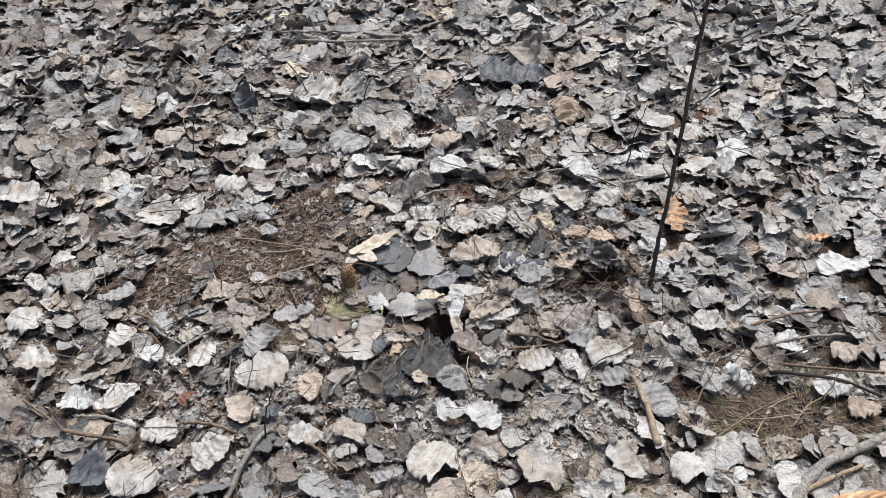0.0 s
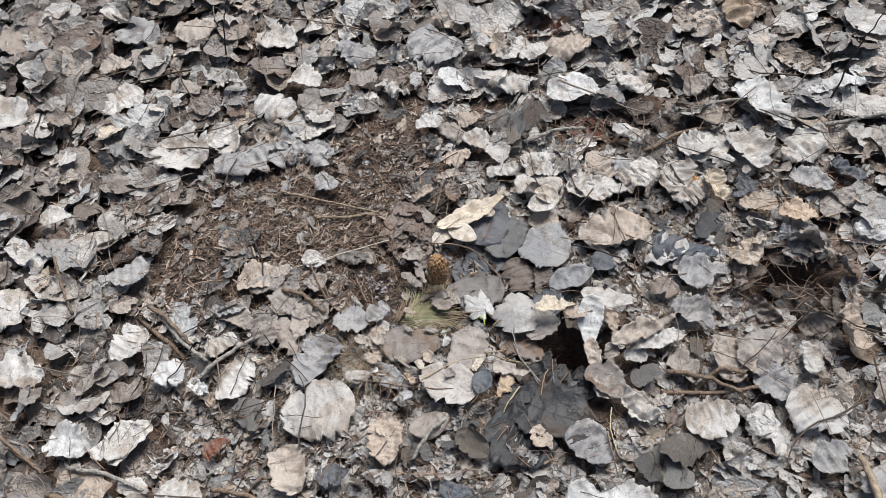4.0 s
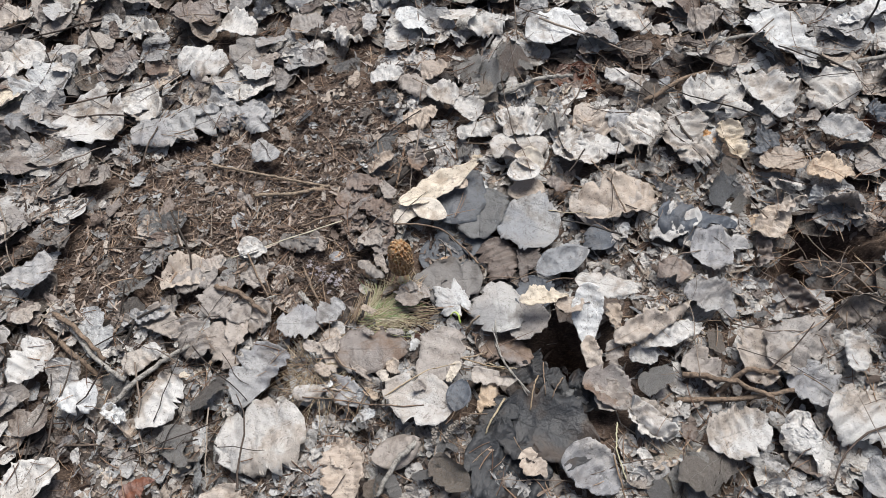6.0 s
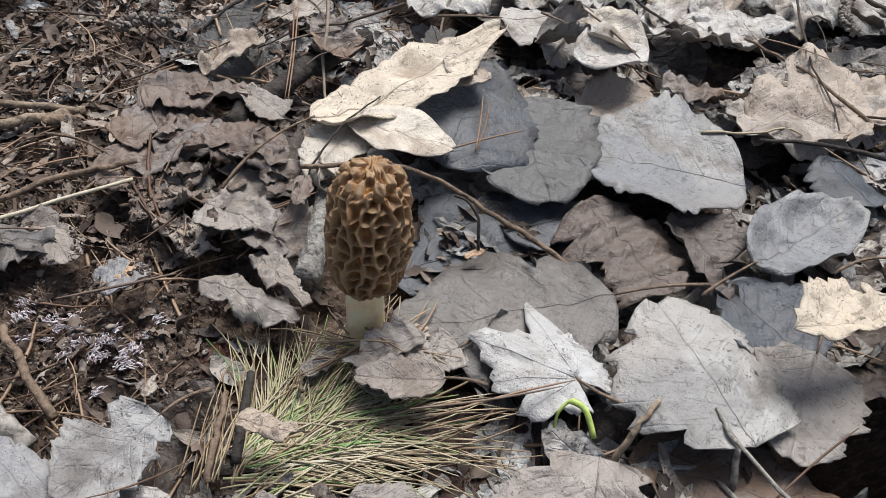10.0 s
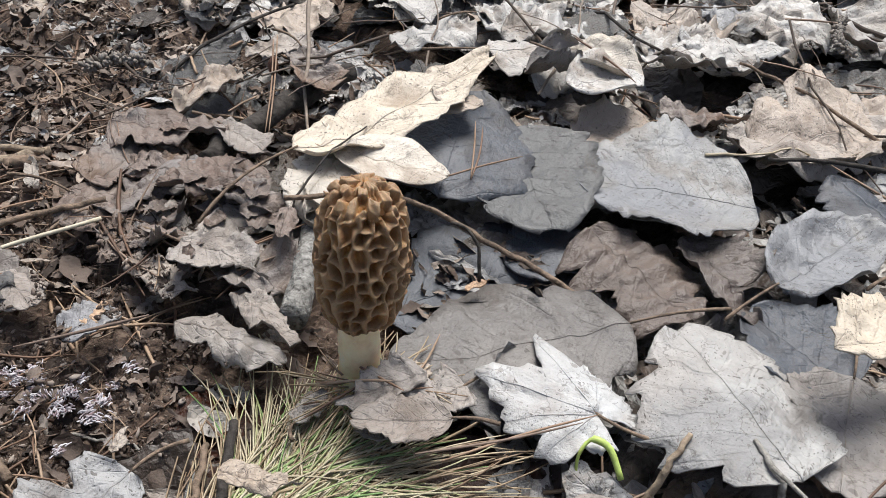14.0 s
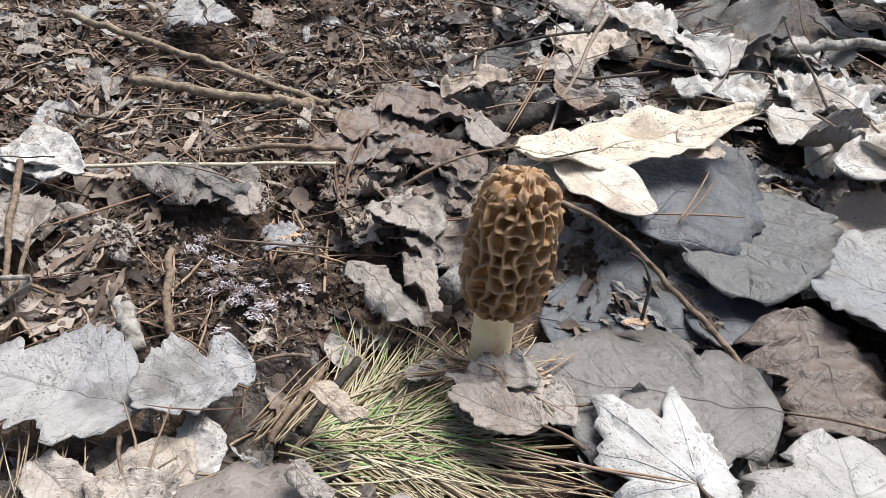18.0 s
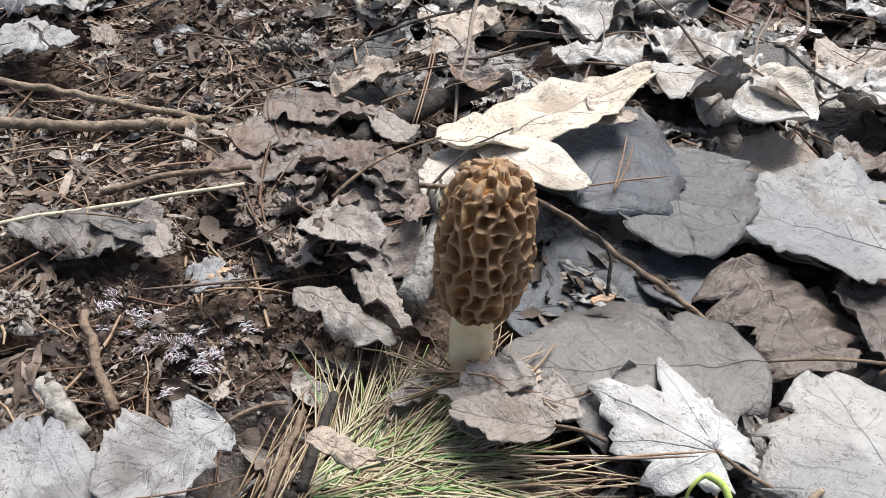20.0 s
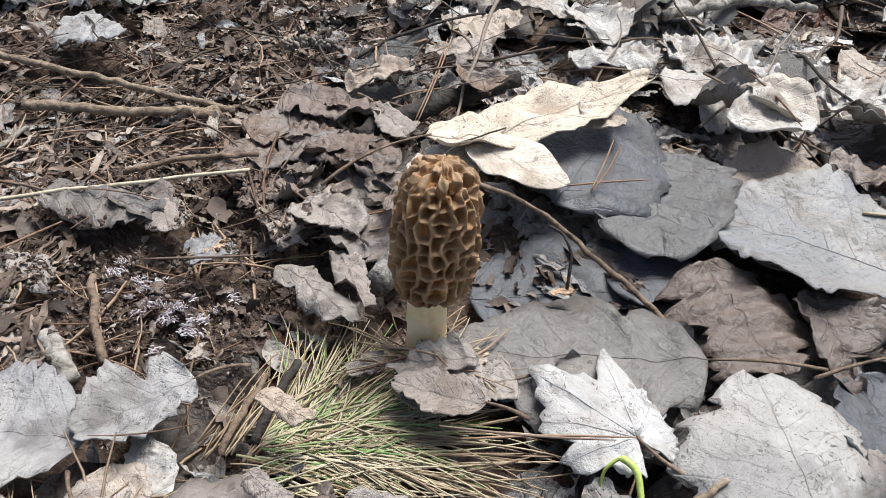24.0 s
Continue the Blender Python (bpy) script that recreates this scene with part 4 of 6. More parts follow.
# dark scraps down in the leaf hollow; part of its shade is their colour
leaf("frag", "wetshade", 0.141, 0.626, -0.012, -60, 0.034, 0.97, 0.4, 0, 0)
leaf("frag", "wetshade", 0.160, 0.609, -0.012, -78, 0.034, 0.88, 0.4, 0, 0)
leaf("frag", "wetshade", 0.189, 0.606, -0.010, -49, 0.035, 0.97, 0.5, 0, 0)
leaf("frag", "wetshade", 0.124, 0.598, -0.008, -60, 0.034, 0.80, 0.4, 0, 0)
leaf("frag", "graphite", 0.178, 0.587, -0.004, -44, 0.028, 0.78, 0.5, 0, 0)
leaf("frag", "cream", 0.153, 0.683, 0.030, 0, 0.051, 0.55, 0.3, 0, -8)
leaf("aspen", "white", 0.196, 0.668, 0.024, -98, 0.062, 0.54, 0.3, 22, 0)
leaf("frag", "fawn", 0.195, 0.625, 0.012, -87, 0.043, 0.54, 0.4, 22, 0)
leaf("aspen", "fawn", 0.259, 0.654, 0.022, 27, 0.094, 0.30, 0.3, 0, 22)
leaf("aspen", "pale", 0.274, 0.642, 0.014, 9, 0.069, 0.44, 0.3, 0, 0)
leaf("frag", "umber", 0.219, 0.626, 0.010, -83, 0.031, 1.01, 0.5, 0, 0)
leaf("aspen", "ash", 0.251, 0.623, 0.008, -4, 0.039, 0.65, 0.4, 0, 0)
leaf("frag", "umber", 0.208, 0.576, 0.008, -72, 0.051, 0.82, 0.4, 0, 0)
leaf("aspen", "pale", 0.243, 0.557, 0.008, -59, 0.049, 0.84, 0.3, 0, 0)
# one more scrap blackened for the shade of the hollow
leaf("frag", "wetshade", 0.135, 0.612, -0.008, -60, 0.046, 0.84, 0.4, 0, 0)
leaf("aspen", "pale", 0.218, 0.695, 0.028, -16, 0.066, 0.42, 0.2, 0, 0)
leaf("frag", "tan", 0.223, 0.661, 0.018, -98, 0.035, 0.58, 0.5, 15, 0)
leaf("frag", "fawn", 0.182, 0.677, 0.027, -3, 0.035, 0.92, 0.3, 0, -10)
leaf("frag", "fawn", -0.067, 0.654, 0.011, -52, 0.023, 0.95, 0.4, 0, 0)
leaf("frag", "umber", -0.035, 0.624, 0.012, -37, 0.026, 0.76, 0.4, 0, 0)
leaf("frag", "tan", -0.003, 0.628, 0.012, -43, 0.019, 0.98, 0.5, 0, 0)
leaf("frag", "umber", -0.030, 0.669, 0.012, -42, 0.015, 1.00, 0.5, 0, 0)
leaf("frag", "umber", 0.084, 0.628, 0.002, -35, 0.019, 0.94, 0.5, 0, 0)
leaf("frag", "umber", 0.025, 0.601, 0.018, -37, 0.015, 1.07, 0.5, 0, 0)
leaf("frag", "fawn", -0.076, 0.632, 0.008, -47, 0.021, 0.89, 0.5, 0, 0)


leaf("frag", "umber", 0.024, 0.713, 0.004, 200, 0.024, 0.8, 0.3)
leaf("frag", "umber", -0.010, 0.722, 0.001, 40, 0.014, 0.7, 0.4)
leaf("frag", "umber", 0.004, 0.713, 0.003, 120, 0.022, 0.7, 0.3)
leaf("frag", "umber", 0.010, 0.7185, 0.0075, 185, 0.028, 0.62, 0.25, 0, -14)
leaf("frag", "fawn", 0.020, 0.721, 0.003, 60, 0.018, 0.7, 0.3)
leaf("aspen", "fawn", 0.030, 0.958, 0.008, 20, 0.045, 0.7, 0.3)
leaf("aspen", "pale", 0.062, 0.990, 0.009, -30, 0.050, 0.8, 0.3)
leaf("ragged", "fawn", -0.004, 0.990, 0.008, 70, 0.042, 0.7, 0.4)
leaf("frag", "fawn", 0.018, 0.925, 0.008, 10, 0.034, 0.7, 0.4)
leaf("aspen", "pale", 0.090, 0.965, 0.010, 110, 0.046, 0.8, 0.3)
leaf("ragged", "umber", 0.028, 1.010, 0.007, 150, 0.052, 0.8, 0.3)
leaf("ragged", "umber", -0.150, 0.705, 0.005, 30, 0.050, 0.8, 0.15)
leaf("ragged", "umber", -0.122, 0.722, 0.004, 140, 0.040, 0.8, 0.2)
leaf("frag", "umber", -0.152, 0.744, 0.004, -40, 0.046, 0.8, 0.2)
leaf("ragged", "umber", -0.195, 0.728, 0.005, 75, 0.054, 0.8, 0.15)
leaf("ragged", "umber", -0.225, 0.752, 0.005, 10, 0.052, 0.8, 0.2)
leaf("frag", "fawn", -0.172, 0.690, 0.006, 95, 0.048, 0.8, 0.2)
leaf("ragged", "umber", -0.258, 0.700, 0.006, -35, 0.056, 0.8, 0.2)
leaf("frag", "umber", -0.128, 0.748, 0.004, 60, 0.034, 0.8, 0.2)
leaf("frag", "fawn", -0.205, 0.772, 0.005, 20, 0.038, 0.7, 0.3)
# small coloured bits
leaf("oval", "cream", 0.004, 0.797, 0.013, 105, 0.024, 0.85, 1.5)
leaf("frag", "orange", 0.053, 0.756, 0.004, 15, 0.010, 0.6, 0.3)
leaf("frag", "tan", -0.060, 0.721, 0.004, 60, 0.009, 0.7, 0.2)
leaf("frag", "orange", -0.066, 0.771, 0.006, 40, 0.012, 0.6, 0.4)
# wet scraps at the rim of the dark hollow, its shade also in their black
leaf("frag", "wetshade", 0.196, 0.590, -0.004, 20, 0.050, 0.7, 0.6)
leaf("frag", "wetshade", 0.163, 0.590, -0.010, 120, 0.040, 0.6, 0.6)

# blackish scraps added in the sapling's hole; their colour stands in for its shade
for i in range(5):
    leaf("frag", "wetshade", 0.46 + 0.022 * math.cos(i * 1.3), 0.722 + 0.020 * math.sin(i * 1.3), -0.06 + 0.012 * i, 70 * i, 0.045, 0.8, 0.5)
# crumpled brown leaves heaped behind the morel
heap = np.random.default_rng(77)
for i in range(11):
    leaf("frag", ("bark", "bark", "brown", "bark", "umber")[i % 5], heap.uniform(-0.060, -0.006), heap.uniform(0.775, 0.868), 0.001 + 0.0010 * i, heap.uniform(0, 360), heap.uniform(0.032, 0.050), heap.uniform(0.6, 0.95), heap.uniform(0.12, 0.3), heap.normal(0, 6), heap.normal(0, 6))
# brown leaves standing up round the hole beside the sapling
for i in range(7):
    a = i * 0.9 + 0.3
    leaf("aspen", ("brown", "umber", "fawn", "brown")[i % 4], 0.46 + 0.070 * math.cos(a), 0.725 + 0.066 * math.sin(a), 0.004 + 0.004 * (i % 3), math.degrees(a) + 90, 0.050, 0.75, 0.5, 8 * (-1) ** i, 42 + 9 * (i % 3))

# ---- the morel ----
morel = new("morel_mushroom")
tagged(morel, "fresh morel mushroom with honeycombed brown cap and cream stalk", "mushroom")
morel.matrix_world = pose(0.0071, 0.7335, -0.003, -8, 2, 0)
CAP_R, CAP_H, CAP_Z = 0.0132, 0.0450, 0.0205


def morel_cap():
    """Wavy upright ribs with lower cross walls between them, so that the pits stand in staggered columns."""
    r = np.random.default_rng(5)
    nt, nh, cols, rows = 340, 260, 19, 10.4
    T, H = np.meshgrid(np.arange(nt) * 2 * math.pi / nt, np.linspace(0.0, 1.0, nh))
    prof = np.interp(H, (0, 0.03, 0.1, 0.22, 0.36, 0.52, 0.66, 0.78, 0.87, 0.94, 0.98, 1), (0.56, 0.70, 0.86, 0.965, 1.0, 0.995, 0.965, 0.90, 0.80, 0.64, 0.43, 0.12))
    wave = 0.24 * np.sin(H * 11 + 3 * T) + 0.13 * np.sin(H * 24 - 5 * T + 1) + 0.08 * np.sin(H * 43 + 7 * T + 2)
    phase = T * cols / (2 * math.pi) + wave
    col = np.floor(phase).astype(int) % cols
    u = phase - np.floor(phase)
    shift, slant = r.uniform(0, 1, cols), r.uniform(-0.5, 0.5, cols)
    level = H * rows + shift[col] + slant[col] * (u - 0.5) + 0.22 * np.sin(H * 17 + col * 2.3)
    cell = np.floor(level).astype(int)
    w = level - cell
    deep = r.uniform(0.55, 1.15, (cols, 16))[col, np.clip(cell, 0, 15)]
    wall = r.uniform(0.66, 1.0, (cols, 16))[col, np.clip(cell, 0, 15)]
    du = np.clip((np.minimum(u, 1 - u) - 0.05) / 0.26, 0, 1)
    dw = np.clip((np.minimum(w, 1 - w) - 0.03) / 0.24, 0, 1)
    dw = 1 - (1 - dw) * wall
    pit = du * du * (3 - 2 * du) * dw * dw * (3 - 2 * dw)
    px, py = prof * np.cos(T), prof * np.sin(T)
    crown = np.clip((np.sin(13 * px + 1.2 + np.sin(5 * py)) * np.sin(13 * py + 0.4 + np.sin(6 * px)) + 0.15) / 0.45, 0, 1)
    top_share = np.clip((H - 0.80) / 0.09, 0, 1)
    pit = pit * (1 - top_share) + 0.8 * crown * top_share
    rad = CAP_R * prof - 0.0038 * deep * pit * np.clip(prof * 1.5 - 0.25, 0.06, 1) + 0.0005 * np.sin(5 * T + 9 * H) + 0.0004 * np.sin(11 * T - 15 * H) + 0.0003 * np.sin(23 * T + 31 * H)
    x, y, z = rad * np.cos(T), rad * np.sin(T), CAP_Z + CAP_H * H + 0.0006 * np.sin(4 * T) * (1 - H) ** 2 - 0.0024 * pit * top_share
    verts = np.stack([x.ravel(), y.ravel(), z.ravel()], 1)
    faces = [(i * nt + j, i * nt + (j + 1) % nt, (i + 1) * nt + (j + 1) % nt, (i + 1) * nt + j) for i in range(nh - 1) for j in range(nt)]
    faces += [tuple(range(nt))[::-1], tuple((nh - 1) * nt + j for j in range(nt))]
    ob = mesh_object("cap", verts, faces, cap_material(), parent=morel, label="honeycombed brown cap with pale ridges")
    att = ob.data.attributes.new("ridge", "FLOAT", "POINT")
    att.data.foreach_set("value", (1 - pit).ravel().astype(np.float32))


morel_cap()
s = np.linspace(0, 1, 14)
v, f = tube([(0.0006 * math.sin(6 * a), 0, -0.008 + a * 0.037) for a in s], 0.0052 + 0.0030 * (1 - s) ** 1.5 - 0.0004 * np.sin(s * 6), 22, 0.035, 3)
mesh_object("stalk", v, f, stalk_material(), parent=morel, label="smooth cream-coloured hollow stalk")


# ---- sticks and twigs ----
def twig(points, r0, r1, material, label, name="twig", steps=14, waver=0.0006, seed=0, sides=9, lump=0.08):
    v, f = tube(wander(points, steps, waver, seed), np.linspace(r0, r1, steps), sides, lump, seed)
    ob = mesh_object(name, v, f, material)
    return tagged(ob, label, "twig" if name == "twig" else "stick", group="twigs and sticks")


twig([(0.013, 0.822, 0.006), (0.004, 0.785, 0.007), (-0.009, 0.752, 0.006)], 0.0036, 0.0048, CRACKED, "short grey stick with cracked bark beside the morel", "stick", 16, 0.0003, 1, 14)
twig([(-0.024, 0.846, 0.002), (0.006, 0.872, 0.006), (0.045, 0.900, 0.006)], 0.0050, 0.0042, DARKTWIG, "dark damp stick half buried in leaf mould", "stick", 16, 0.0006, 2, 12)
twig([(-0.003, 0.797, 0.018), (0.030, 0.792, 0.020), (0.054, 0.791, 0.005), (0.072, 0.772, 0.000), (0.088, 0.752, -0.003), (0.095, 0.742, -0.005)], 0.0009, 0.0011, BROWNTWIG, "thin brown twig lying across grey leaves", "twig", 26, 0.0004, 3)
twig([(-0.228, 0.916, 0.000), (-0.150, 0.890, 0.001), (-0.082, 0.868, 0.000)], 0.0018, 0.0014, TANBARK, "thin tan-brown twig lying on bare soil", "twig", 24, 0.0005, 4, 9, 0.04)
twig([(-0.170, 0.866, -0.002), (-0.120, 0.862, 0.000), (-0.080, 0.870, -0.001)], 0.0023, 0.0019, TANBARK, "brown stick lying on bare soil", "stick", 20, 0.0005, 5, 9, 0.04)
twig([(-0.190, 0.776, 0.004), (-0.120, 0.797, 0.005), (-0.062, 0.814, 0.006)], 0.0008, 0.0007, STRAW, "long pale straw lying on bare soil", "twig", 14, 0.0003, 6)
twig([(-0.110, 0.812, 0.003), (-0.085, 0.820, 0.007), (-0.060, 0.822, 0.008)], 0.0012, 0.0010, BROWNTWIG, "thin dark brown twig on bare soil", "twig", 12, 0.0003, 7)
twig([(-0.103, 0.756, 0.0), (-0.097, 0.738, 0.002), (-0.087, 0.718, 0.0)], 0.0013, 0.0015, BROWNTWIG, "short broken brown twig on soil", "twig", 12, 0.0005, 8)
twig([(-0.108, 0.728, 0.0), (-0.093, 0.709, 0.001)], 0.0034, 0.0028, GREYTWIG, "stubby grey piece of bark-covered wood", "stick", 10, 0.0004, 9)
twig([(0.183, 0.783, 0.019), (0.21, 0.775, 0.020), (0.245, 0.760, 0.016)], 0.0007, 0.0012, DARKTWIG, "dark stalk of a slate-grey leaf", "twig", 12, 0.0002, 10)
twig([(0.225, 0.862, 0.016), (0.245, 0.83, 0.014), (0.255, 0.789, 0.010)], 0.0007, 0.0010, BROWNTWIG, "thin brown twig among leaves", "twig", 14, 0.0004, 11)
twig([(0.099, 0.662, 0.014), (0.108, 0.621, 0.016), (0.131, 0.591, 0.01)], 0.0006, 0.0010, GREYTWIG, "thin grey-brown stalk of a large leaf", "twig", 14, 0.0003, 12)
twig([(0.470, 0.490, 0.010), (0.478, 0.430, 0.012), (0.478, 0.360, 0.010)], 0.0033, 0.0060, TANWOOD, "bare tan splinter of wood on the leaves", "stick", 16, 0.0008, 13, 7)
twig([(0.640, 0.250, 0.004), (0.700, 0.305, 0.010), (0.815, 0.345, 0.008)], 0.009, 0.007, GREYTWIG, "grey weathered branch lying on the ground", "stick", 18, 0.001, 14)
twig([(0.655, 0.265, 0.004), (0.70, 0.28, 0.012), (0.76, 0.30, 0.010)], 0.004, 0.003, TANWOOD, "pale stripped twig beside a grey branch", "twig", 12, 0.0006, 15)
twig([(-0.36, 1.74, 0.015), (-0.1, 1.70, 0.022), (0.2, 1.63, 0.015)], 0.0028, 0.004, GREYTWIG, "long thin grey branch across the litter", "stick", 24, 0.002, 16)
twig([(0.21, 0.554, 0.014), (0.205, 0.528, 0.018), (0.211, 0.501, 0.01)], 0.0007, 0.0006, STRAW, "long pale arched grass stem on the leaves", "twig", 24, 0.0003, 17)
twig([(0.054, 0.757, 0.004), (0.055, 0.762, 0.014), (0.052, 0.768, 0.019), (0.047, 0.770, 0.020)], 0.0006, 0.0005, DARKTWIG, "black hooked stem standing out of a leaf", "twig", 12, 0.0001, 18, 6)
for i, (a, b) in enumerate([((-0.38, 0.72), (-0.31, 0.66)), ((-0.30, 0.60), (-0.22, 0.67)), ((0.30, 0.95), (0.40, 0.99)), ((0.36, 1.02), (0.47, 1.04)), ((0.66, 0.57), (0.85, 0.60)), ((0.68, 0.53), (0.84, 0.54)),
                            ((-0.25, 0.47), (-0.16, 0.44)), ((-0.43, 0.50), (-0.33, 0.47)), ((0.28, 0.60), (0.36, 0.57)), ((0.02, 0.55), (-0.02, 0.50)), ((-0.20, 0.74), (-0.14, 0.70)), ((0.13, 0.98), (0.22, 1.0)), ((-0.06, 0.42), (0.0, 0.36))]):
    twig([(*a, 0.008), ((a[0] + b[0]) / 2, (a[1] + b[1]) / 2 + 0.006, 0.014), (*b, 0.009)], 0.0030, 0.0022, (BROWNTWIG, GREYTWIG)[i % 2], ("thin brown twig among fallen leaves", "thin grey twig among fallen leaves")[i % 2], "twig", 16, 0.0009, 30 + i)

# single pine needles that stand out
for i, (x0, y0, z0, x1, y1, z1) in enumerate([
        (0.055, 0.804, 0.013, 0.090, 0.809, 0.015), (0.066, 0.801, 0.013, 0.081, 0.829, 0.017), (0.066, 0.801, 0.014, 0.078, 0.830, 0.019),
        (0.012, 0.905, 0.022, -0.001, 0.852, 0.008), (0.014, 0.906, 0.023, 0.000, 0.850, 0.008), (-0.040, 0.784, 0.004, 0.004, 0.790, 0.012),
        (-0.036, 0.782, 0.004, -0.004, 0.789, 0.011), (-0.034, 0.778, 0.003, 0.002, 0.782, 0.010), (-0.030, 0.770, 0.002, -0.016, 0.778, 0.007),
        (0.012, 0.694, 0.008, 0.060, 0.692, 0.008), (0.018, 0.690, 0.008, 0.066, 0.694, 0.007), (0.004, 0.733, 0.004, 0.014, 0.712, 0.012), (-0.008, 0.728, 0.002, 0.012, 0.716, 0.012),
        (0.066, 0.606, 0.012, 0.060, 0.560, 0.012), (-0.012, 0.722, 0.002, 0.024, 0.715, 0.007), (-0.006, 0.727, 0.004, 0.022, 0.722, 0.006), (-0.014, 0.716, 0.003, 0.016, 0.724, 0.008), (0.016, 0.718, 0.005, 0.034, 0.738, 0.003), (0.100, 0.640, 0.012, 0.140, 0.655, 0.014)]):
    v, f = tube(wander([(x0, y0, z0), ((x0 + x1) / 2 + 0.001, (y0 + y1) / 2 + 0.0012 * (-1) ** i, (z0 + z1) / 2), (x1, y1, z1)], 8, 0.0, i), np.array((0.00025, 0.00036, 0.00038, 0.00038, 0.00038, 0.00036, 0.0003, 0.00012)), 6)
    tagged(mesh_object("pine_needle", v, f, NEEDLE), "dry orange-brown pine needle on the leaves", "needle", group="single pine needles")

v, f = tube([(0.010, 0.895, 0.010 + 0.0012 * i) for i in range(9)], 0.0024 * np.sin(np.linspace(0.35, 3.0, 9)), 9, 0.12, 4)
tagged(mesh_object("bud", v, f, LEAF["russet"]), "small russet-brown scaly bud on leaf mould", "bud")

# young tree with bare stem
sapling = new("sapling")
tagged(sapling, "thin bare dark sapling with a few leafless side twigs", "sapling")
sapling.location = (0.549, 0.699, -0.01)
v, f = tube(wander([(0, 0, 0), (0.004, 0.004, 0.12), (0.012, 0.010, 0.27), (0.016, 0.014, 0.42), (0.024, 0.02, 0.62)], 30, 0.0008, 21), np.linspace(0.0042, 0.0027, 30), 10, 0.06, 21)
mesh_object("trunk", v, f, STEMBARK, parent=sapling)
for i, (z, dx, dy, dz) in enumerate([(0.465, 0.17, 0.05, 0.03), (0.50, -0.025, 0.03, 0.06), (0.37, 0.06, 0.02, 0.03), (0.24, -0.015, 0.01, 0.025)]):
    bx = 0.002 + 0.036 * z
    v, f = tube(wander([(bx, 0.014, z), (bx + dx * 0.5, 0.014 + dy * 0.5, z + dz * 0.4), (bx + dx, 0.014 + dy, z + dz)], 14, 0.0008, 40 + i), np.linspace(0.0018, 0.0008, 14), 7, 0.06, i)
    mesh_object("branch", v, f, STEMBARK, parent=sapling)
for i, (x0, y0, hgt) in enumerate([(-0.119, 0.417, 0.12), (0.575, 1.03, 0.15), (-0.361, 1.215, 0.11), (0.02, 1.33, 0.09)]):
    v, f = tube(wander([(x0, y0, -0.015), (x0 + 0.012, y0 + 0.01, hgt * 0.5), (x0 + 0.035, y0 + 0.015, hgt)], 14, 0.0008, 60 + i), np.linspace(0.0016, 0.0008, 14), 6, 0.06, i)
    tagged(mesh_object("seedling_stem", v, f, DARKTWIG), "thin dark leafless seedling stem standing in the litter", "stem", group="seedling stems")


# ---- grass, sprout, down ----
def blade(base, yaw, length, lift, width, droop, r):
    n = 7
    s = np.linspace(0, 1, n)
    d = np.array((math.cos(yaw), math.sin(yaw)))
    side = np.array((-d[1], d[0]))
    kink = r.normal(0, 0.20) * length
    pts = np.zeros((n, 3))
    pts[:, :2] = np.array(base[:2]) + np.outer(s * length * (1 - 0.2 * lift), d) + np.outer(s ** 2 * kink, side)
    pts[:, 2] = base[2] + length * (lift * s - droop * s * s)
    return tube(pts, width * (1 - 0.75 * s) + (0.00012 if width > 0.0001 else 0.00004), 3)


def tuft(name, cx, cy, count, spread, reach, label, seed, fan=None, z=-0.004, material=STRAW):
    r = np.random.default_rng(seed)
    parts = []
    for _ in range(count):
        a = r.uniform(0, 2 * math.pi)
        q = spread * math.sqrt(r.random())
        yaw = r.uniform(*fan) if fan else a + r.normal(0, 0.5)
        length = reach * r.uniform(0.5, 1.15)
        lift = r.uniform(0.02, 0.20) if r.random() < 0.6 else r.uniform(0.0, 0.06)
        parts.append(blade((cx + q * math.cos(a) * 1.5, cy + q * math.sin(a), z), yaw, length, lift, r.uniform(0.00018, 0.00036), lift * r.uniform(0.6, 1.05), r))
    v, f = join(parts)
    return tagged(mesh_object(name, v, f, material), label, "grass", kind="stuff")


tuft("grass_tuft", -0.028, 0.699, 130, 0.008, 0.044, "pale straw-coloured grass blades fanned out beside the morel", 1, (0.6, 1.6))
tuft("grass_tuft", -0.023, 0.696, 190, 0.010, 0.046, "half-dry tuft of green and straw grass below the morel", 2, (-0.45, 0.8))
tuft("grass_tuft", -0.030, 0.687, 90, 0.012, 0.036, "flattened straw-coloured grass blades", 6, (-0.5, 0.9))
tuft("grass_tuft", 0.004, 0.694, 34, 0.010, 0.044, "sparse matted straw-coloured grass blades", 3, (-0.35, 0.2), material=DRYSTRAW)
tuft("grass_tuft", -0.088, 0.640, 90, 0.016, 0.036, "flattened dry straw between leaves", 8, z=0.002, material=DRYSTRAW)
tuft("grass_tuft", -0.075, 0.615, 60, 0.016, 0.036, "flattened dry straw between leaves", 9, z=0.002, material=DRYSTRAW)
tuft("grass_tuft", -0.046, 0.692, 30, 0.006, 0.040, "dry brown-straw blades leaning over dark soil", 7, (1.0, 1.5), material=DRYSTRAW)
twig([(-0.039, 0.694, -0.004), (-0.035, 0.708, 0.000), (-0.031, 0.724, -0.002)], 0.0016, 0.0013, DARKTWIG, "dark damp stick beside the grass tuft", "stick", 12, 0.0004, 91)
twig([(-0.047, 0.690, -0.004), (-0.043, 0.704, 0.000), (-0.039, 0.718, -0.002)], 0.0011, 0.0009, BROWNTWIG, "thin brown stick beside the grass tuft", "stick", 12, 0.0004, 92)
tuft("grass_tuft", 0.006, 0.724, 60, 0.007, 0.022, "dry straw blades matted round the foot of the morel", 11, z=0.003, material=DRYSTRAW)
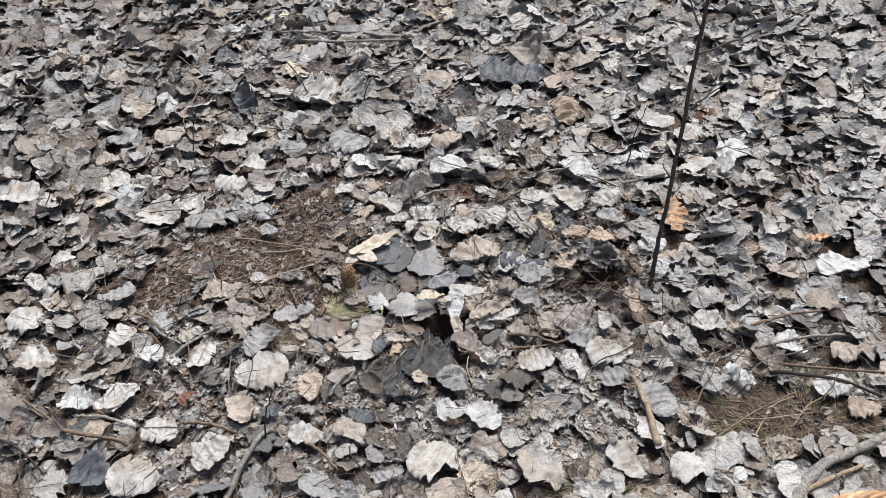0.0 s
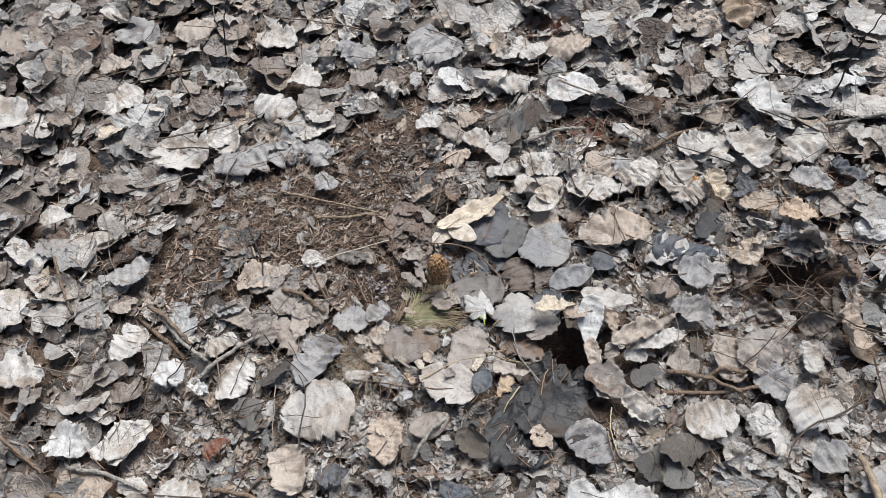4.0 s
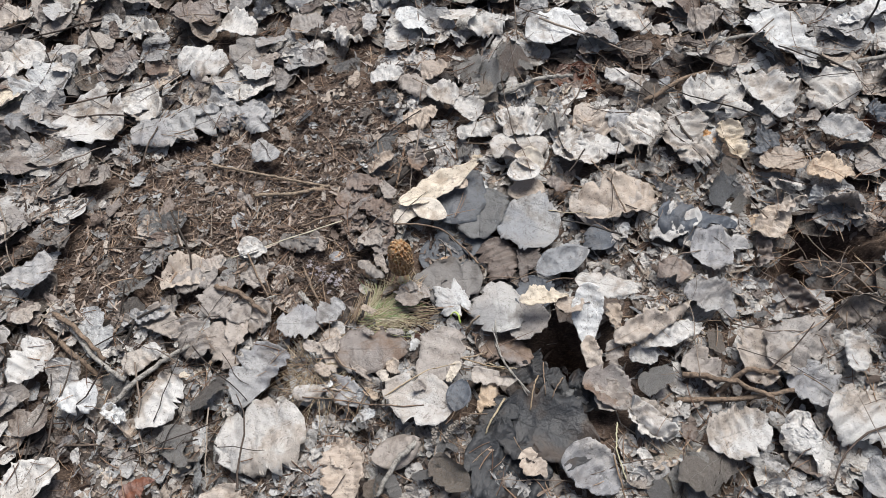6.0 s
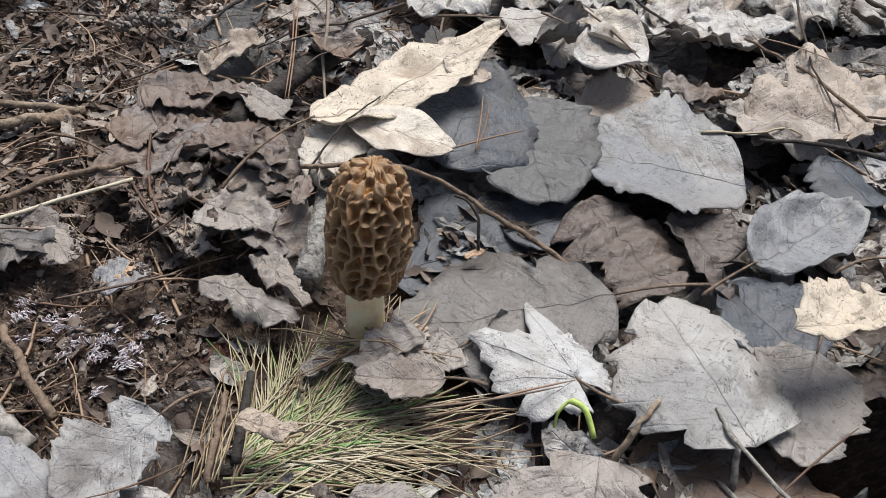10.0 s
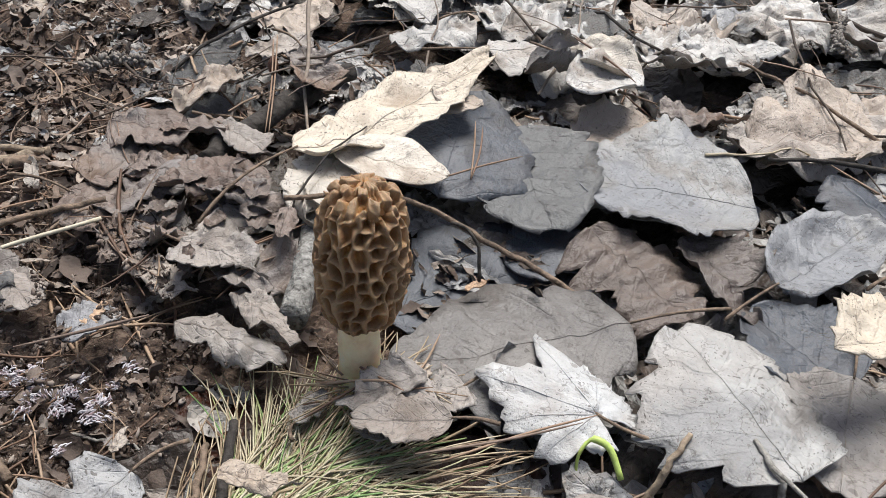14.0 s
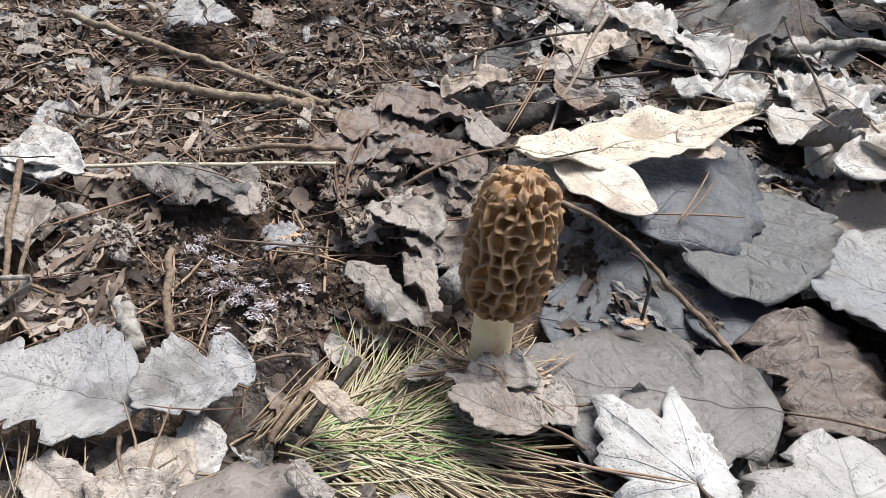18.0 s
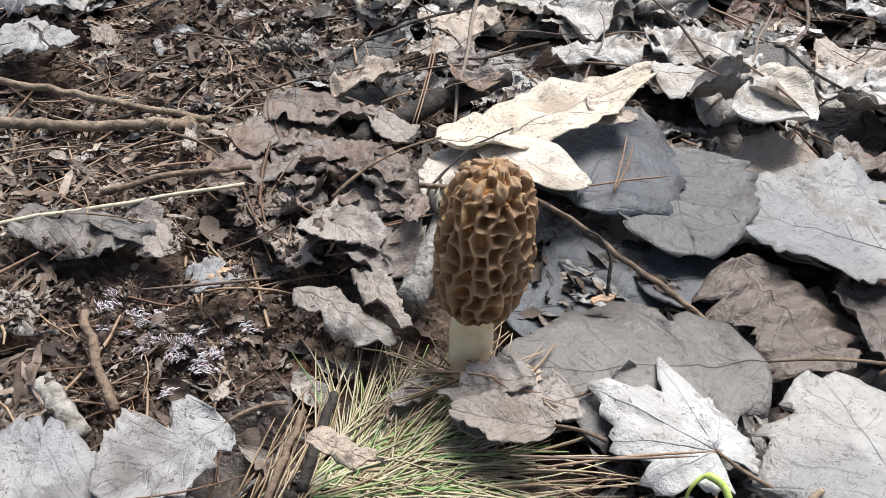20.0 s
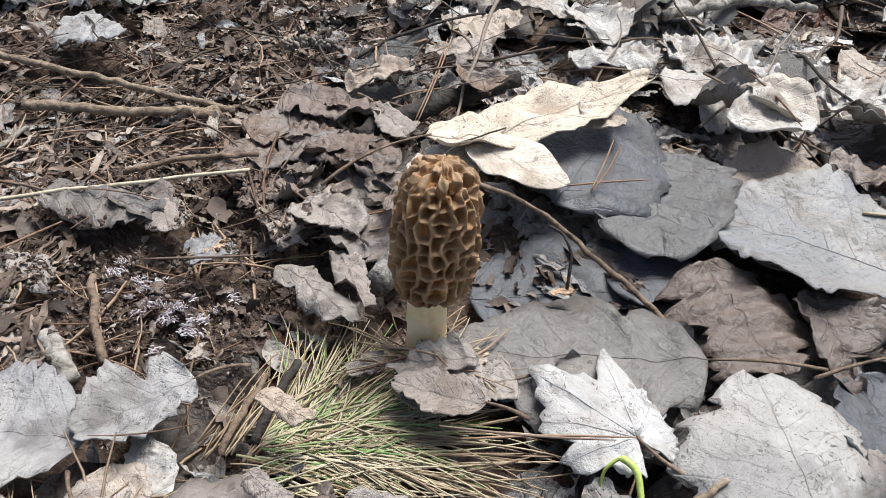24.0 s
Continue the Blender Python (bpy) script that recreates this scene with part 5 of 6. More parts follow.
tuft("grass_tuft", 0.385, 0.290, 260, 0.035, 0.060, "pale yellow-green tuft of fine old grass", 4)
tuft("grass_tuft", 0.72, 0.385, 420, 0.10, 0.045, "sparse yellowish moss and grass on bare soil", 5)

v, f = tube(wander([(0.056, 0.683, -0.006), (0.0565, 0.686, 0.003), (0.061, 0.688, 0.0065), (0.065, 0.684, 0.006), (0.066, 0.677, 0.000)], 18, 0.0, 1), np.concatenate([np.linspace(0.0004, 0.0006, 9), np.linspace(0.0011, 0.0009, 9)]), 9)
tagged(mesh_object("sprout", v, f, SPROUT), "bright lime-green curled seedling sprout", "sprout")


def down(cx, cy, count, spread, seed, name="feather_down", label="tufts of white downy fluff on dark soil", mat=DOWN):
    r = np.random.default_rng(seed)
    parts = []
    for i in range(count):
        q = r.normal(0, spread, 2)
        base = np.array((cx + q[0] + 0.024 * (i / count - 0.5), cy + q[1] - 0.020 * (i / count - 0.5), -0.006))
        yaw = r.uniform(0, 6.28)
        for _ in range(26):
            parts.append(blade(base + r.normal(0, 1, 3) * (0.0011, 0.0009, 0.0003), yaw + r.normal(0, 0.3), r.uniform(0.0009, 0.0022), r.uniform(0.1, 0.5), 0.00016, r.uniform(0.2, 0.9), r))
    v, f = join(parts)
    tagged(mesh_object(name, v, f, mat), label, "fluff", kind="stuff")


down(-0.074, 0.746, 22, 0.0060, 1)
down(-0.090, 0.758, 10, 0.0045, 2)


def catkin(x, y, z, yaw, length, seed):
    r = np.random.default_rng(seed)
    parts = []
    for i in range(46):
        s = i / 45
        c = np.array((s * length, 0.004 * math.sin(4 * s), 0))
        for _ in range(3):
            a = r.uniform(0, 6.28)
            d = np.array((r.normal(0, 0.3), math.cos(a), math.sin(a)))
            parts.append(tube([c, c + d * 0.0022, c + d * 0.0034], (0.0007, 0.0011, 0.0002), 5))
    v, f = join(parts)
    ob = mesh_object("catkin", v, f, CATKIN)
    ob.matrix_world = pose(x, y, z, 0, 0, yaw)
    tagged(ob, "dried grey-brown catkin lying in the litter", "catkin", group="old catkins")


catkin(0.29, 0.86, 0.016, 60, 0.045, 1)
catkin(0.035, 0.545, 0.010, 70, 0.05, 2)
catkin(-0.066, 0.926, 0.004, 10, 0.026, 3)
catkin(0.045, 0.55, 0.008, 40, 0.04, 4)

# ---- basket ----
basket = new("wicker_basket")
tagged(basket, "round wicker basket with a varnished tan rim, standing on the leaves", "basket")
basket.location = (0.683, 0.068, -0.012)
for i in range(5):
    a = np.linspace(0, 2 * math.pi, 61)
    ph = i * 2 * math.pi / 5
    rr = 0.125 + 0.006 * np.cos(a * 9 + ph)
    v, f = tube(np.stack([rr * np.cos(a), rr * np.sin(a), 0.125 + 0.006 * np.sin(a * 9 + ph)], 1), 0.0042, 7)
    mesh_object("rim_strand", v, f, WICKER, parent=basket, label="glossy twisted rim strand")
for i in range(13):
    a = np.linspace(0, 2 * math.pi, 97)
    rr = 0.105 + 0.018 * i / 12 + 0.0035 * np.cos(a * 24 + math.pi * (i % 2))
    v, f = tube(np.stack([rr * np.cos(a), rr * np.sin(a), 0 * a + 0.006 + 0.0092 * i], 1), 0.0042, 6)
    mesh_object("weave_row", v, f, WICKER, parent=basket)
for i in range(24):
    a = i * math.pi / 12
    v, f = tube([(q * math.cos(a), q * math.sin(a), z) for q, z in ((0.104, 0), (0.114, 0.06), (0.123, 0.12))], 0.003, 6)
    mesh_object("stake", v, f, WICKER, parent=basket)
a = np.linspace(0, 2 * math.pi, 49)[:-1]
bottom = [(0.106 * math.cos(t), 0.106 * math.sin(t), 0.003) for t in a] + [(0.106 * math.cos(t), 0.106 * math.sin(t), 0.0) for t in a]
mesh_object("base", np.array(bottom), [tuple(range(48)), tuple(range(95, 47, -1))] + [(i, i + 48, (i + 1) % 48 + 48, (i + 1) % 48) for i in range(48)], WICKER, parent=basket, smooth=False)

# ---- loose litter ----
heroes = np.array(placed)


def merged(name, templates, place, material, label, category):
    """One mesh of many copies of templates, each at its own place: (template, matrix 3x3, offset)."""
    V, F, U, base = [], [], [], 0
    for t, m, off in place:
        pos, uv, quads = templates[t]
        V.append(pos @ m.T + off)
        F.append(quads + base)
        U.append(uv)
        base += len(pos)
    V, F, U = np.concatenate(V), np.concatenate(F), np.concatenate(U)
    me = bpy.data.meshes.new(name)
    me.vertices.add(len(V))
    me.vertices.foreach_set("co", V.astype(np.float32).ravel())
    k = F.shape[1]
    me.loops.add(F.size)
    me.loops.foreach_set("vertex_index", F.astype(np.int32).ravel())
    me.polygons.add(len(F))
    me.polygons.foreach_set("loop_start", np.arange(len(F), dtype=np.int32) * k)
    me.update(calc_edges=True)
    layer = me.uv_layers.new(name="UVMap")
    layer.data.foreach_set("uv", U[F.ravel()].astype(np.float32).ravel())
    me.polygons.foreach_set("use_smooth", np.ones(len(F), dtype=bool))
    me.materials.append(material)
    tagged(new(name, me), label, category, kind="stuff")
    return V, F


def turn(yaw, pitch, roll):
    return np.array(Euler((roll, pitch, yaw)).to_matrix())


def leaf_templates(count, n, m, curls):
    out = []
    for i in range(count):
        kind = ("aspen", "aspen", "frag", "aspen", "ragged", "aspen")[i % 6]
        pos, uv, quads, _ = leaf_grid(kind, n, m, float(rng.choice(curls)), float(rng.uniform(0.7, 1.0)), rng, 1.9, 0.45)
        out.append((pos - np.array((0, 0, pos[:, 2].mean())), uv, quads))
    return out


fine_leaves = leaf_templates(48, 26, 4, [0.10, 0.2, 0.35, 0.6])
mid_leaves = leaf_templates(72, 20, 3, [0.08, 0.15, 0.3, 0.55])
far_leaves = leaf_templates(24, 6, 2, [0.2, 0.4, 0.7])
low_leaves = leaf_templates(36, 11, 2, [0.10, 0.2, 0.4])
near_place, mid_place, far_place, near_dampshade, mid_dampshade, dull_place = [], [], [], [], [], []
for layer, (density, lo, hi, tilt, smin, smax) in enumerate([(600, -0.020, -0.012, 0.14, 0.044, 0.074), (560, -0.012, 0.001, 0.22, 0.040, 0.078), (760, -0.003, 0.014, 0.30, 0.032, 0.080), (620, -0.004, 0.014, 0.42, 0.014, 0.038)]):
    n = int(density * 4.2 * 3.8)
    xs, ys = rng.uniform(-2.0, 2.2, n), rng.uniform(-0.9, 2.9, n)
    soil = soil_amount(xs, ys)
    for x, y, s in zip(xs, ys, soil):
        size = float(rng.uniform(smin, smax)) * (1 + 0.35 * min(max((y - 0.9) / 0.7, 0), 1))
        if s > 0.25 and rng.random() < (0.1 + 0.9 * s if x > -0.15 and y < 0.92 else 0.45 + 0.40 * s):
            continue
        if s > 0.2 and layer == 0:
            continue
        wide = 0.62 + 0.36 * max(y, 0)
        seen = -wide < x - 0.14 < wide and 0.02 < y < 2.3
        if not seen and rng.random() < max(0.35, (math.hypot(x - 0.1, y - 0.95) - 1.3) * 1.6):
            continue
        if math.hypot(x - 0.007, y - 0.735) < size * 0.6 + 0.012 or math.hypot(x + 0.006, y - 0.694) < 0.035:
            continue
        hol = max(math.exp(-((x - cx) ** 2 + (y - cy) ** 2) / rad ** 2) for cx, cy, rad, _ in HOLLOWS[:2])
        if rng.random() < hol * 1.3 - 0.05 or math.hypot(x - 0.180, y - 0.630) < 0.040 + size * 0.42 or math.hypot(x - 0.46, y - 0.725) < 0.034 + size * 0.42:
            continue
        d = np.hypot(heroes[:, 0] - x, heroes[:, 1] - y) - heroes[:, 2] * 0.42 - size * 0.30
        rim = float(soil_amount(np.array(x * 0.86 - 0.022), np.array(0.86 + (y - 0.86) * 0.72))) if -0.6 < x < 0.1 and 0.6 < y < 1.2 else 0.0
        z = float(rng.uniform(lo, hi)) if rim < 0.1 else float(rng.uniform(lo, min(hi, 0.006)))
        t = tilt if rim < 0.1 else tilt * 0.5
        if d.min() < 0:
            if layer == 2 or (layer == 3 and d.min() < -0.012):
                continue
            z, t = min(z, -0.004) - 0.004, 0.07
        core = math.hypot((x - 0.04) * 0.8, y - 0.75)
        if core < 0.14:
            if layer >= 2:
                continue
            z = -0.008 - 0.010 * rng.random()
            t = 0.06
        m = turn(rng.uniform(0, 6.28), rng.normal(0, t), rng.normal(0, t)) * size
        # litter round the hollow takes the darkened leaves, its shade put into colour
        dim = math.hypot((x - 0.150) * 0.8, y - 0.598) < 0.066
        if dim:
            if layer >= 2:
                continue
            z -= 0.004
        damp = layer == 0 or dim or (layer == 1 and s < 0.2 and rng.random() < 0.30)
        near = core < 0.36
        where = (near_dampshade if damp else near_place) if near else (mid_dampshade if damp else mid_place) if seen else far_place
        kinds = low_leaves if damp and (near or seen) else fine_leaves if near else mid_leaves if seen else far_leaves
        if s > 0.4:
            z = min(max(z, 0.002), 0.005)
        if where is mid_place and rng.random() < min(max(0.36 - 0.6 * x, 0.06), 0.62):
            where = dull_place
        where.append((int(rng.integers(0, len(kinds)) if layer < 3 else rng.integers(0, len(kinds) // 6) * 6 + 2), m, np.array((x, y, z))))
apart = sorted(range(len(near_place)), key=lambda i: (near_place[i][2][2] < -0.004, math.hypot(near_place[i][2][0] - 0.05, near_place[i][2][1] - 0.72)))[:100]
shared, ribs_of = {}, {}
for i in apart:
    t, m, off = near_place[i]
    if t not in shared:
        ob = mesh_object("leaf", *(fine_leaves[t][0], fine_leaves[t][2]), LITTER, fine_leaves[t][1])
        shared[t] = ob.data
    else:
        ob = new("leaf", shared[t])
    ob.matrix_world = Matrix([[*m[r], off[r]] for r in range(3)] + [[0, 0, 0, 1]])
    if t % 6 != 2:
        if t not in ribs_of:
            spine = fine_leaves[t][0].reshape(27, 9, 3)[:24, 4]
            v, f = tube(spine + np.array((0, 0, 0.002)), np.linspace(0.005, 0.002, 24), 4)
            rib = mesh_object("midrib", v, f, LITTER, parent=ob)
            ribs_of[t] = rib.data
        else:
            new("midrib", ribs_of[t]).parent = ob
    tagged(ob, "crumpled grey-brown aspen leaf in the litter", "leaf", group="fallen leaves")
near_place = [q for i, q in enumerate(near_place) if i not in set(apart)]
LABEL = "thick litter of grey and brown fallen aspen leaves"
V1, F1 = merged("leaf_litter", fine_leaves, near_place, LITTER, LABEL, "leaf litter")
V2, F2 = merged("leaf_litter", mid_leaves, mid_place, LITTER, LABEL, "leaf litter")
V5, F5 = merged("dull_leaf_litter", mid_leaves, dull_place, DULL, "fawn and brown fallen leaves in the litter", "leaf litter")
V3, F3 = merged("damp_leaf_litter", low_leaves, near_dampshade, DAMPSHADE, "damp leaves under the dry litter, shade in their dark colour", "leaf litter")
V4, F4 = merged("damp_leaf_litter", low_leaves, mid_dampshade, DAMPSHADE, "damp leaves under the dry litter, shade in their dark colour", "leaf litter")
merged("leaf_litter", far_leaves, far_place, LITTER, LABEL, "leaf litter")

# what the small debris falls on: litter, single leaves and ground
VV, FF, base = [], [], 0
for V, F in ((V1, F1), (V2, F2), (V3, F3), (V4, F4), (V5, F5)):
    VV.append(V)
    FF.append(F + base)
    base += len(V)
for ob in [o for o in scene.objects if o.name.split(".")[0] == "leaf"]:
    thin = len(ob.data.vertices) == len(fine_leaves[0][0])
    count = len(ob.data.vertices) // (1 if thin else 2)
    co = np.empty(len(ob.data.vertices) * 3, dtype=np.float32)
    ob.data.vertices.foreach_get("co", co)
    mat = np.array(ob.matrix_basis)
    VV.append(co.reshape(-1, 3)[:count] @ mat[:3, :3].T + mat[:3, 3])
    quads = np.array([p.vertices[:] for p in ob.data.polygons if max(p.vertices) < count])
    FF.append(quads + base)
    base += count
top = BVHTree.FromPolygons(np.concatenate(VV).tolist(), np.concatenate(FF).tolist())


def drop(x, y):
    """The height and the normal of the litter or ground at x, y."""
    hit = top.ray_cast(Vector((x, y, 0.2)), Vector((0, 0, -1)))
    if hit[0] is not None and hit[0].z > -0.004:
        return hit[0].z, hit[1] if hit[1].z > 0 else -hit[1]
    low = float(ground_z(x, y) + clods(np.array(x), np.array(y)))
    if hit[0] is None or hit[0].z < low:
        return low, Vector((0, 0, 1))
    return hit[0].z, hit[1] if hit[1].z > 0 else -hit[1]


def lie(x, y, size, rise, wobble):
    """A place for a small piece that lies on what is under it."""
    z, normal = drop(x, y)
    if normal.z < 0.8:
        normal = Vector((0, 0, 1))
    q = Vector((0, 0, 1)).rotation_difference(normal).to_matrix()
    m = np.array(q) @ turn(rng.uniform(0, 6.28), rng.normal(0, wobble), rng.normal(0, wobble)) * size
    return m, np.array((x, y, z)) + np.array(normal) * rise


def on_soil(x, y):
    return soil_amount(np.array(x), np.array(y)) > 0.05 and drop(x, y)[0] < 0.003


def clear(x, y, margin=0.016):
    return math.hypot(x - 0.007, y - 0.733) > margin


chips = []
for i in range(28):
    pos, uv, quads, _ = leaf_grid("frag", 8, 2, float(rng.uniform(0.7, 2.0)), float(rng.uniform(0.2, 0.7)), rng, 3.0)
    chips.append((pos - np.array((0, 0, pos[:, 2].mean())), uv, quads))
scraps = []
for i in range(28):
    pos, uv, quads, _ = leaf_grid("frag", 15, 3, float(rng.uniform(0.4, 1.3)), float(rng.uniform(0.4, 0.9)), rng, 2.6)
    scraps.append((pos - np.array((0, 0, pos[:, 2].mean())), uv, quads))
place = []
for cx, cy, rx, ry, n, big in [(-0.20, 0.86, 0.26, 0.12, 5200, 0.010), (-0.05, 0.95, 0.10, 0.10, 1800, 0.012), (-0.09, 0.79, 0.09, 0.09, 200, 0.007), (-0.04, 0.87, 0.07, 0.06, 350, 0.014), (0.70, 0.40, 0.16, 0.09, 500, 0.02), (0.15, 0.72, 0.62, 0.5, 8500, 0.016), (-0.2, 0.62, 0.3, 0.22, 2600, 0.018), (0.1, 1.4, 1.2, 0.8, 5000, 0.022)]:
    for _ in range(n):
        x, y = rng.normal(cx, rx * 0.6), rng.normal(cy, ry * 0.6)
        if clear(x, y) and math.hypot(x - 0.172, y - 0.635) > 0.06 and math.hypot(x - 0.46, y - 0.725) > 0.06 and (on_soil(x, y) if rx < 0.3 else drop(x, y)[0] < (-0.001 if math.hypot(x - 0.08, y - 0.73) > 0.16 else -0.006)):
            size = float(rng.uniform(0.003, big * 0.55) if rng.random() < 0.6 else rng.uniform(0.4, 1) * big)
            place.append((int(rng.integers(0, 28)), *lie(x, y, size, size * 0.10, 0.45)))
merged("leaf_scraps", chips, place, MULCH, "torn brown scraps of rotting leaf", "leaf scraps")
place = []
for _ in range(46):
    x, y = rng.normal(-0.036, 0.024), rng.normal(0.812, 0.030)
    if x < 0.0 and clear(x, y):
        size = float(rng.uniform(0.006, 0.020))
        place.append((int(rng.integers(0, 28)), *lie(x, y, size, size * 0.05, 0.15)))
merged("leaf_scraps", scraps, place, LEAF["bark"], "crumpled brown leaf scraps heaped beside the morel", "leaf scraps")

place = []
for cx, cy, rx, ry, n in [(-0.22, 0.86, 0.26, 0.12, 420), (-0.14, 0.90, 0.16, 0.07, 90), (-0.05, 0.97, 0.09, 0.09, 160), (0.70, 0.40, 0.16, 0.09, 120)]:
    for _ in range(n):
        x, y = rng.normal(cx, rx * 0.6), rng.normal(cy, ry * 0.6)
        if math.hypot(x + 0.07, y - 0.76) > 0.06 and on_soil(x, y):
            size = float(rng.uniform(0.005, 0.019))
            place.append((int(rng.integers(0, 28)), *lie(x, y, size, size * 0.1, 0.3)))
merged("leaf_scraps", chips, place, LITTER, "torn grey and brown leaf scraps on bare soil", "leaf scraps")

place = []
while len(place) < 2300:
    x, y = rng.uniform(-0.32, 0.50), rng.uniform(0.36, 1.0)
    if clear(x, y, 0.03) and math.hypot(x + 0.006, y - 0.70) > 0.04 and soil_amount(np.array(x), np.array(y)) < 0.3 and drop(x, y)[0] < 0.001 and math.hypot((x - 0.160) * 0.8, y - 0.595) > 0.088 and math.hypot(x - 0.46, y - 0.725) > 0.06 and math.hypot(x - 0.085, y - 0.765) > 0.085:
        size = float(rng.uniform(0.009, 0.030))
        place.append((int(rng.integers(0, 28)), *lie(x, y, size, size * 0.06, 0.16)))
place = [p for p in place if math.hypot(p[2][0] + 0.048, p[2][1] - 0.712) > 0.02]  # bare soil beside the grass
merged("leaf_flakes", scraps, place, LITTER, "broken grey and brown leaf flakes between whole leaves", "leaf scraps")

place = []
while len(place) < 150:
    x, y = rng.uniform(-0.50, 0.02), rng.uniform(0.70, 1.08)
    if (x < -0.15 or y > 0.92) and on_soil(x, y):
        size = float(rng.uniform(0.014, 0.036))
        place.append((int(rng.integers(0, 28)), *lie(x, y, size, 0.002, 0.12)))
merged("leaf_flakes", scraps, place, DULL, "torn brown leaves strewn over bare soil", "leaf scraps")

strips = []
for i in range(20):
    pos, uv, quads, _ = leaf_grid("frag", 10, 2, float(rng.uniform(0.3, 1.2)), float(rng.uniform(0.09, 0.22)), rng, 2.0)
    strips.append((pos - np.array((0, 0, pos[:, 2].mean())), uv, quads))
SHRED = varied("leaf_shred", [(0.0, (0.05, 0.037, 0.030)), (0.5, (0.17, 0.125, 0.098)), (0.85, (0.30, 0.235, 0.19)), (1.0, (0.42, 0.36, 0.31))], 0.85, 420.0)
dry, rotten = [], []
for cx, cy, rx, ry, n in [(0.10, 0.62, 0.45, 0.28, 3000), (-0.2, 0.82, 0.27, 0.2, 4200), (0.1, 1.2, 1.0, 0.6, 4200), (0.2, 0.45, 0.8, 0.25, 1800)]:
    for _ in range(n):
        x, y = rng.normal(cx, rx * 0.6), rng.normal(cy, ry * 0.6)
        if clear(x, y, 0.05) and drop(x, y)[0] < (0.001 if math.hypot(x - 0.08, y - 0.73) > 0.17 else -0.008) and math.hypot((x - 0.165) * 0.8, y - 0.590) > 0.06 and math.hypot(x + 0.07, y - 0.76) > 0.05 and math.hypot(x - 0.46, y - 0.725) > 0.06:
            brown = soil_amount(np.array(x), np.array(y)) > 0.02 or rng.random() < 0.35
            size = float(rng.uniform(0.008, 0.026) if brown else rng.uniform(0.012, 0.036))
            (rotten if brown else dry).append((int(rng.integers(0, 20)), *lie(x, y, size, 0.0015, 0.15)))
merged("leaf_strips", strips, dry, LITTER, "narrow brown and grey shreds of old leaves and stalks", "leaf shreds")
merged("leaf_strips", strips, rotten, SHRED, "rotting dark brown leaf shreds on bare soil", "leaf shreds")

crumbs = []
for i in range(10):
    bm = bmesh.new()
    bmesh.ops.create_icosphere(bm, subdivisions=1, radius=1.0)
    pos = np.array([v.co[:] for v in bm.verts])
    pos = pos * rng.uniform(0.45, 1.5, (len(pos), 1)) * np.array((1.2, rng.uniform(0.3, 0.8), rng.uniform(0.25, 0.6)))
    crumbs.append((pos, np.zeros((len(pos), 2)), np.array([[v.index for v in fc.verts] for fc in bm.faces])))
    bm.free()
place = []
for cx, cy, rx, ry, n in [(-0.20, 0.86, 0.26, 0.12, 9000), (-0.085, 0.765, 0.07, 0.07, 12000), (-0.03, 0.87, 0.09, 0.08, 1800), (0.70, 0.40, 0.16, 0.09, 1500)]:
    for _ in range(n):
        x, y = rng.normal(cx, rx * 0.55), rng.normal(cy, ry * 0.55)
        if clear(x, y, 0.012) and on_soil(x, y):
            size = 0.0003 + 0.0012 * rng.random() ** 3
            place.append((int(rng.integers(0, 10)), *lie(x, y, size, size * 0.3, 1.0)))
merged("soil_crumbs", crumbs, place, CRUMB, "loose dark crumbs of soil and bark", "soil")

needles = []
for i in range(12):
    c = rng.normal(0, 0.10)
    pts = np.array([(s - 0.5, c * (s - 0.5) ** 2 * 4, 0) for s in np.linspace(0, 1, 5)])
    v, f = tube(pts, np.array((0.009, 0.014, 0.014, 0.012, 0.006)) * rng.uniform(0.6, 1.2), 4)
    needles.append((v, np.zeros((len(v), 2)), np.array(f[:-2])))
place = []
for cx, cy, rx, ry, n in [(-0.20, 0.86, 0.26, 0.13, 900), (-0.10, 0.80, 0.10, 0.10, 110), (0.0, 0.72, 0.06, 0.05, 40), (0.70, 0.40, 0.15, 0.08, 330), (0.10, 0.65, 0.5, 0.3, 3600), (0.15, 0.75, 0.7, 0.55, 4200), (0.1, 1.4, 1.2, 0.8, 4200), (-0.02, 0.89, 0.08, 0.05, 90), (0.06, 0.62, 0.10, 0.06, 110), (-0.15, 0.66, 0.2, 0.14, 700)]:
    for _ in range(n):
        x, y = rng.normal(cx, rx * 0.6), rng.normal(cy, ry * 0.6)
        if clear(x, y, 0.03) and (math.hypot(x - 0.09, y - 0.72) > 0.15 or rng.random() < 0.06) and (rng.random() < (0.012 if math.hypot(x - 0.05, y - 0.68) < 0.36 else 0.10) or drop(x, y)[0] < 0.002) and math.hypot((x - 0.165) * 0.8, y - 0.590) > 0.06:
            size = float(rng.uniform(0.018, 0.050) if not on_soil(x, y) or rng.random() < 0.5 else rng.uniform(0.006, 0.02))
            place.append((int(rng.integers(0, 12)), *lie(x, y, size, 0.0012, 0.05)))
merged("dry_needles", needles, place, NEEDLE, "scattered dry brown pine needles and straws", "needles")

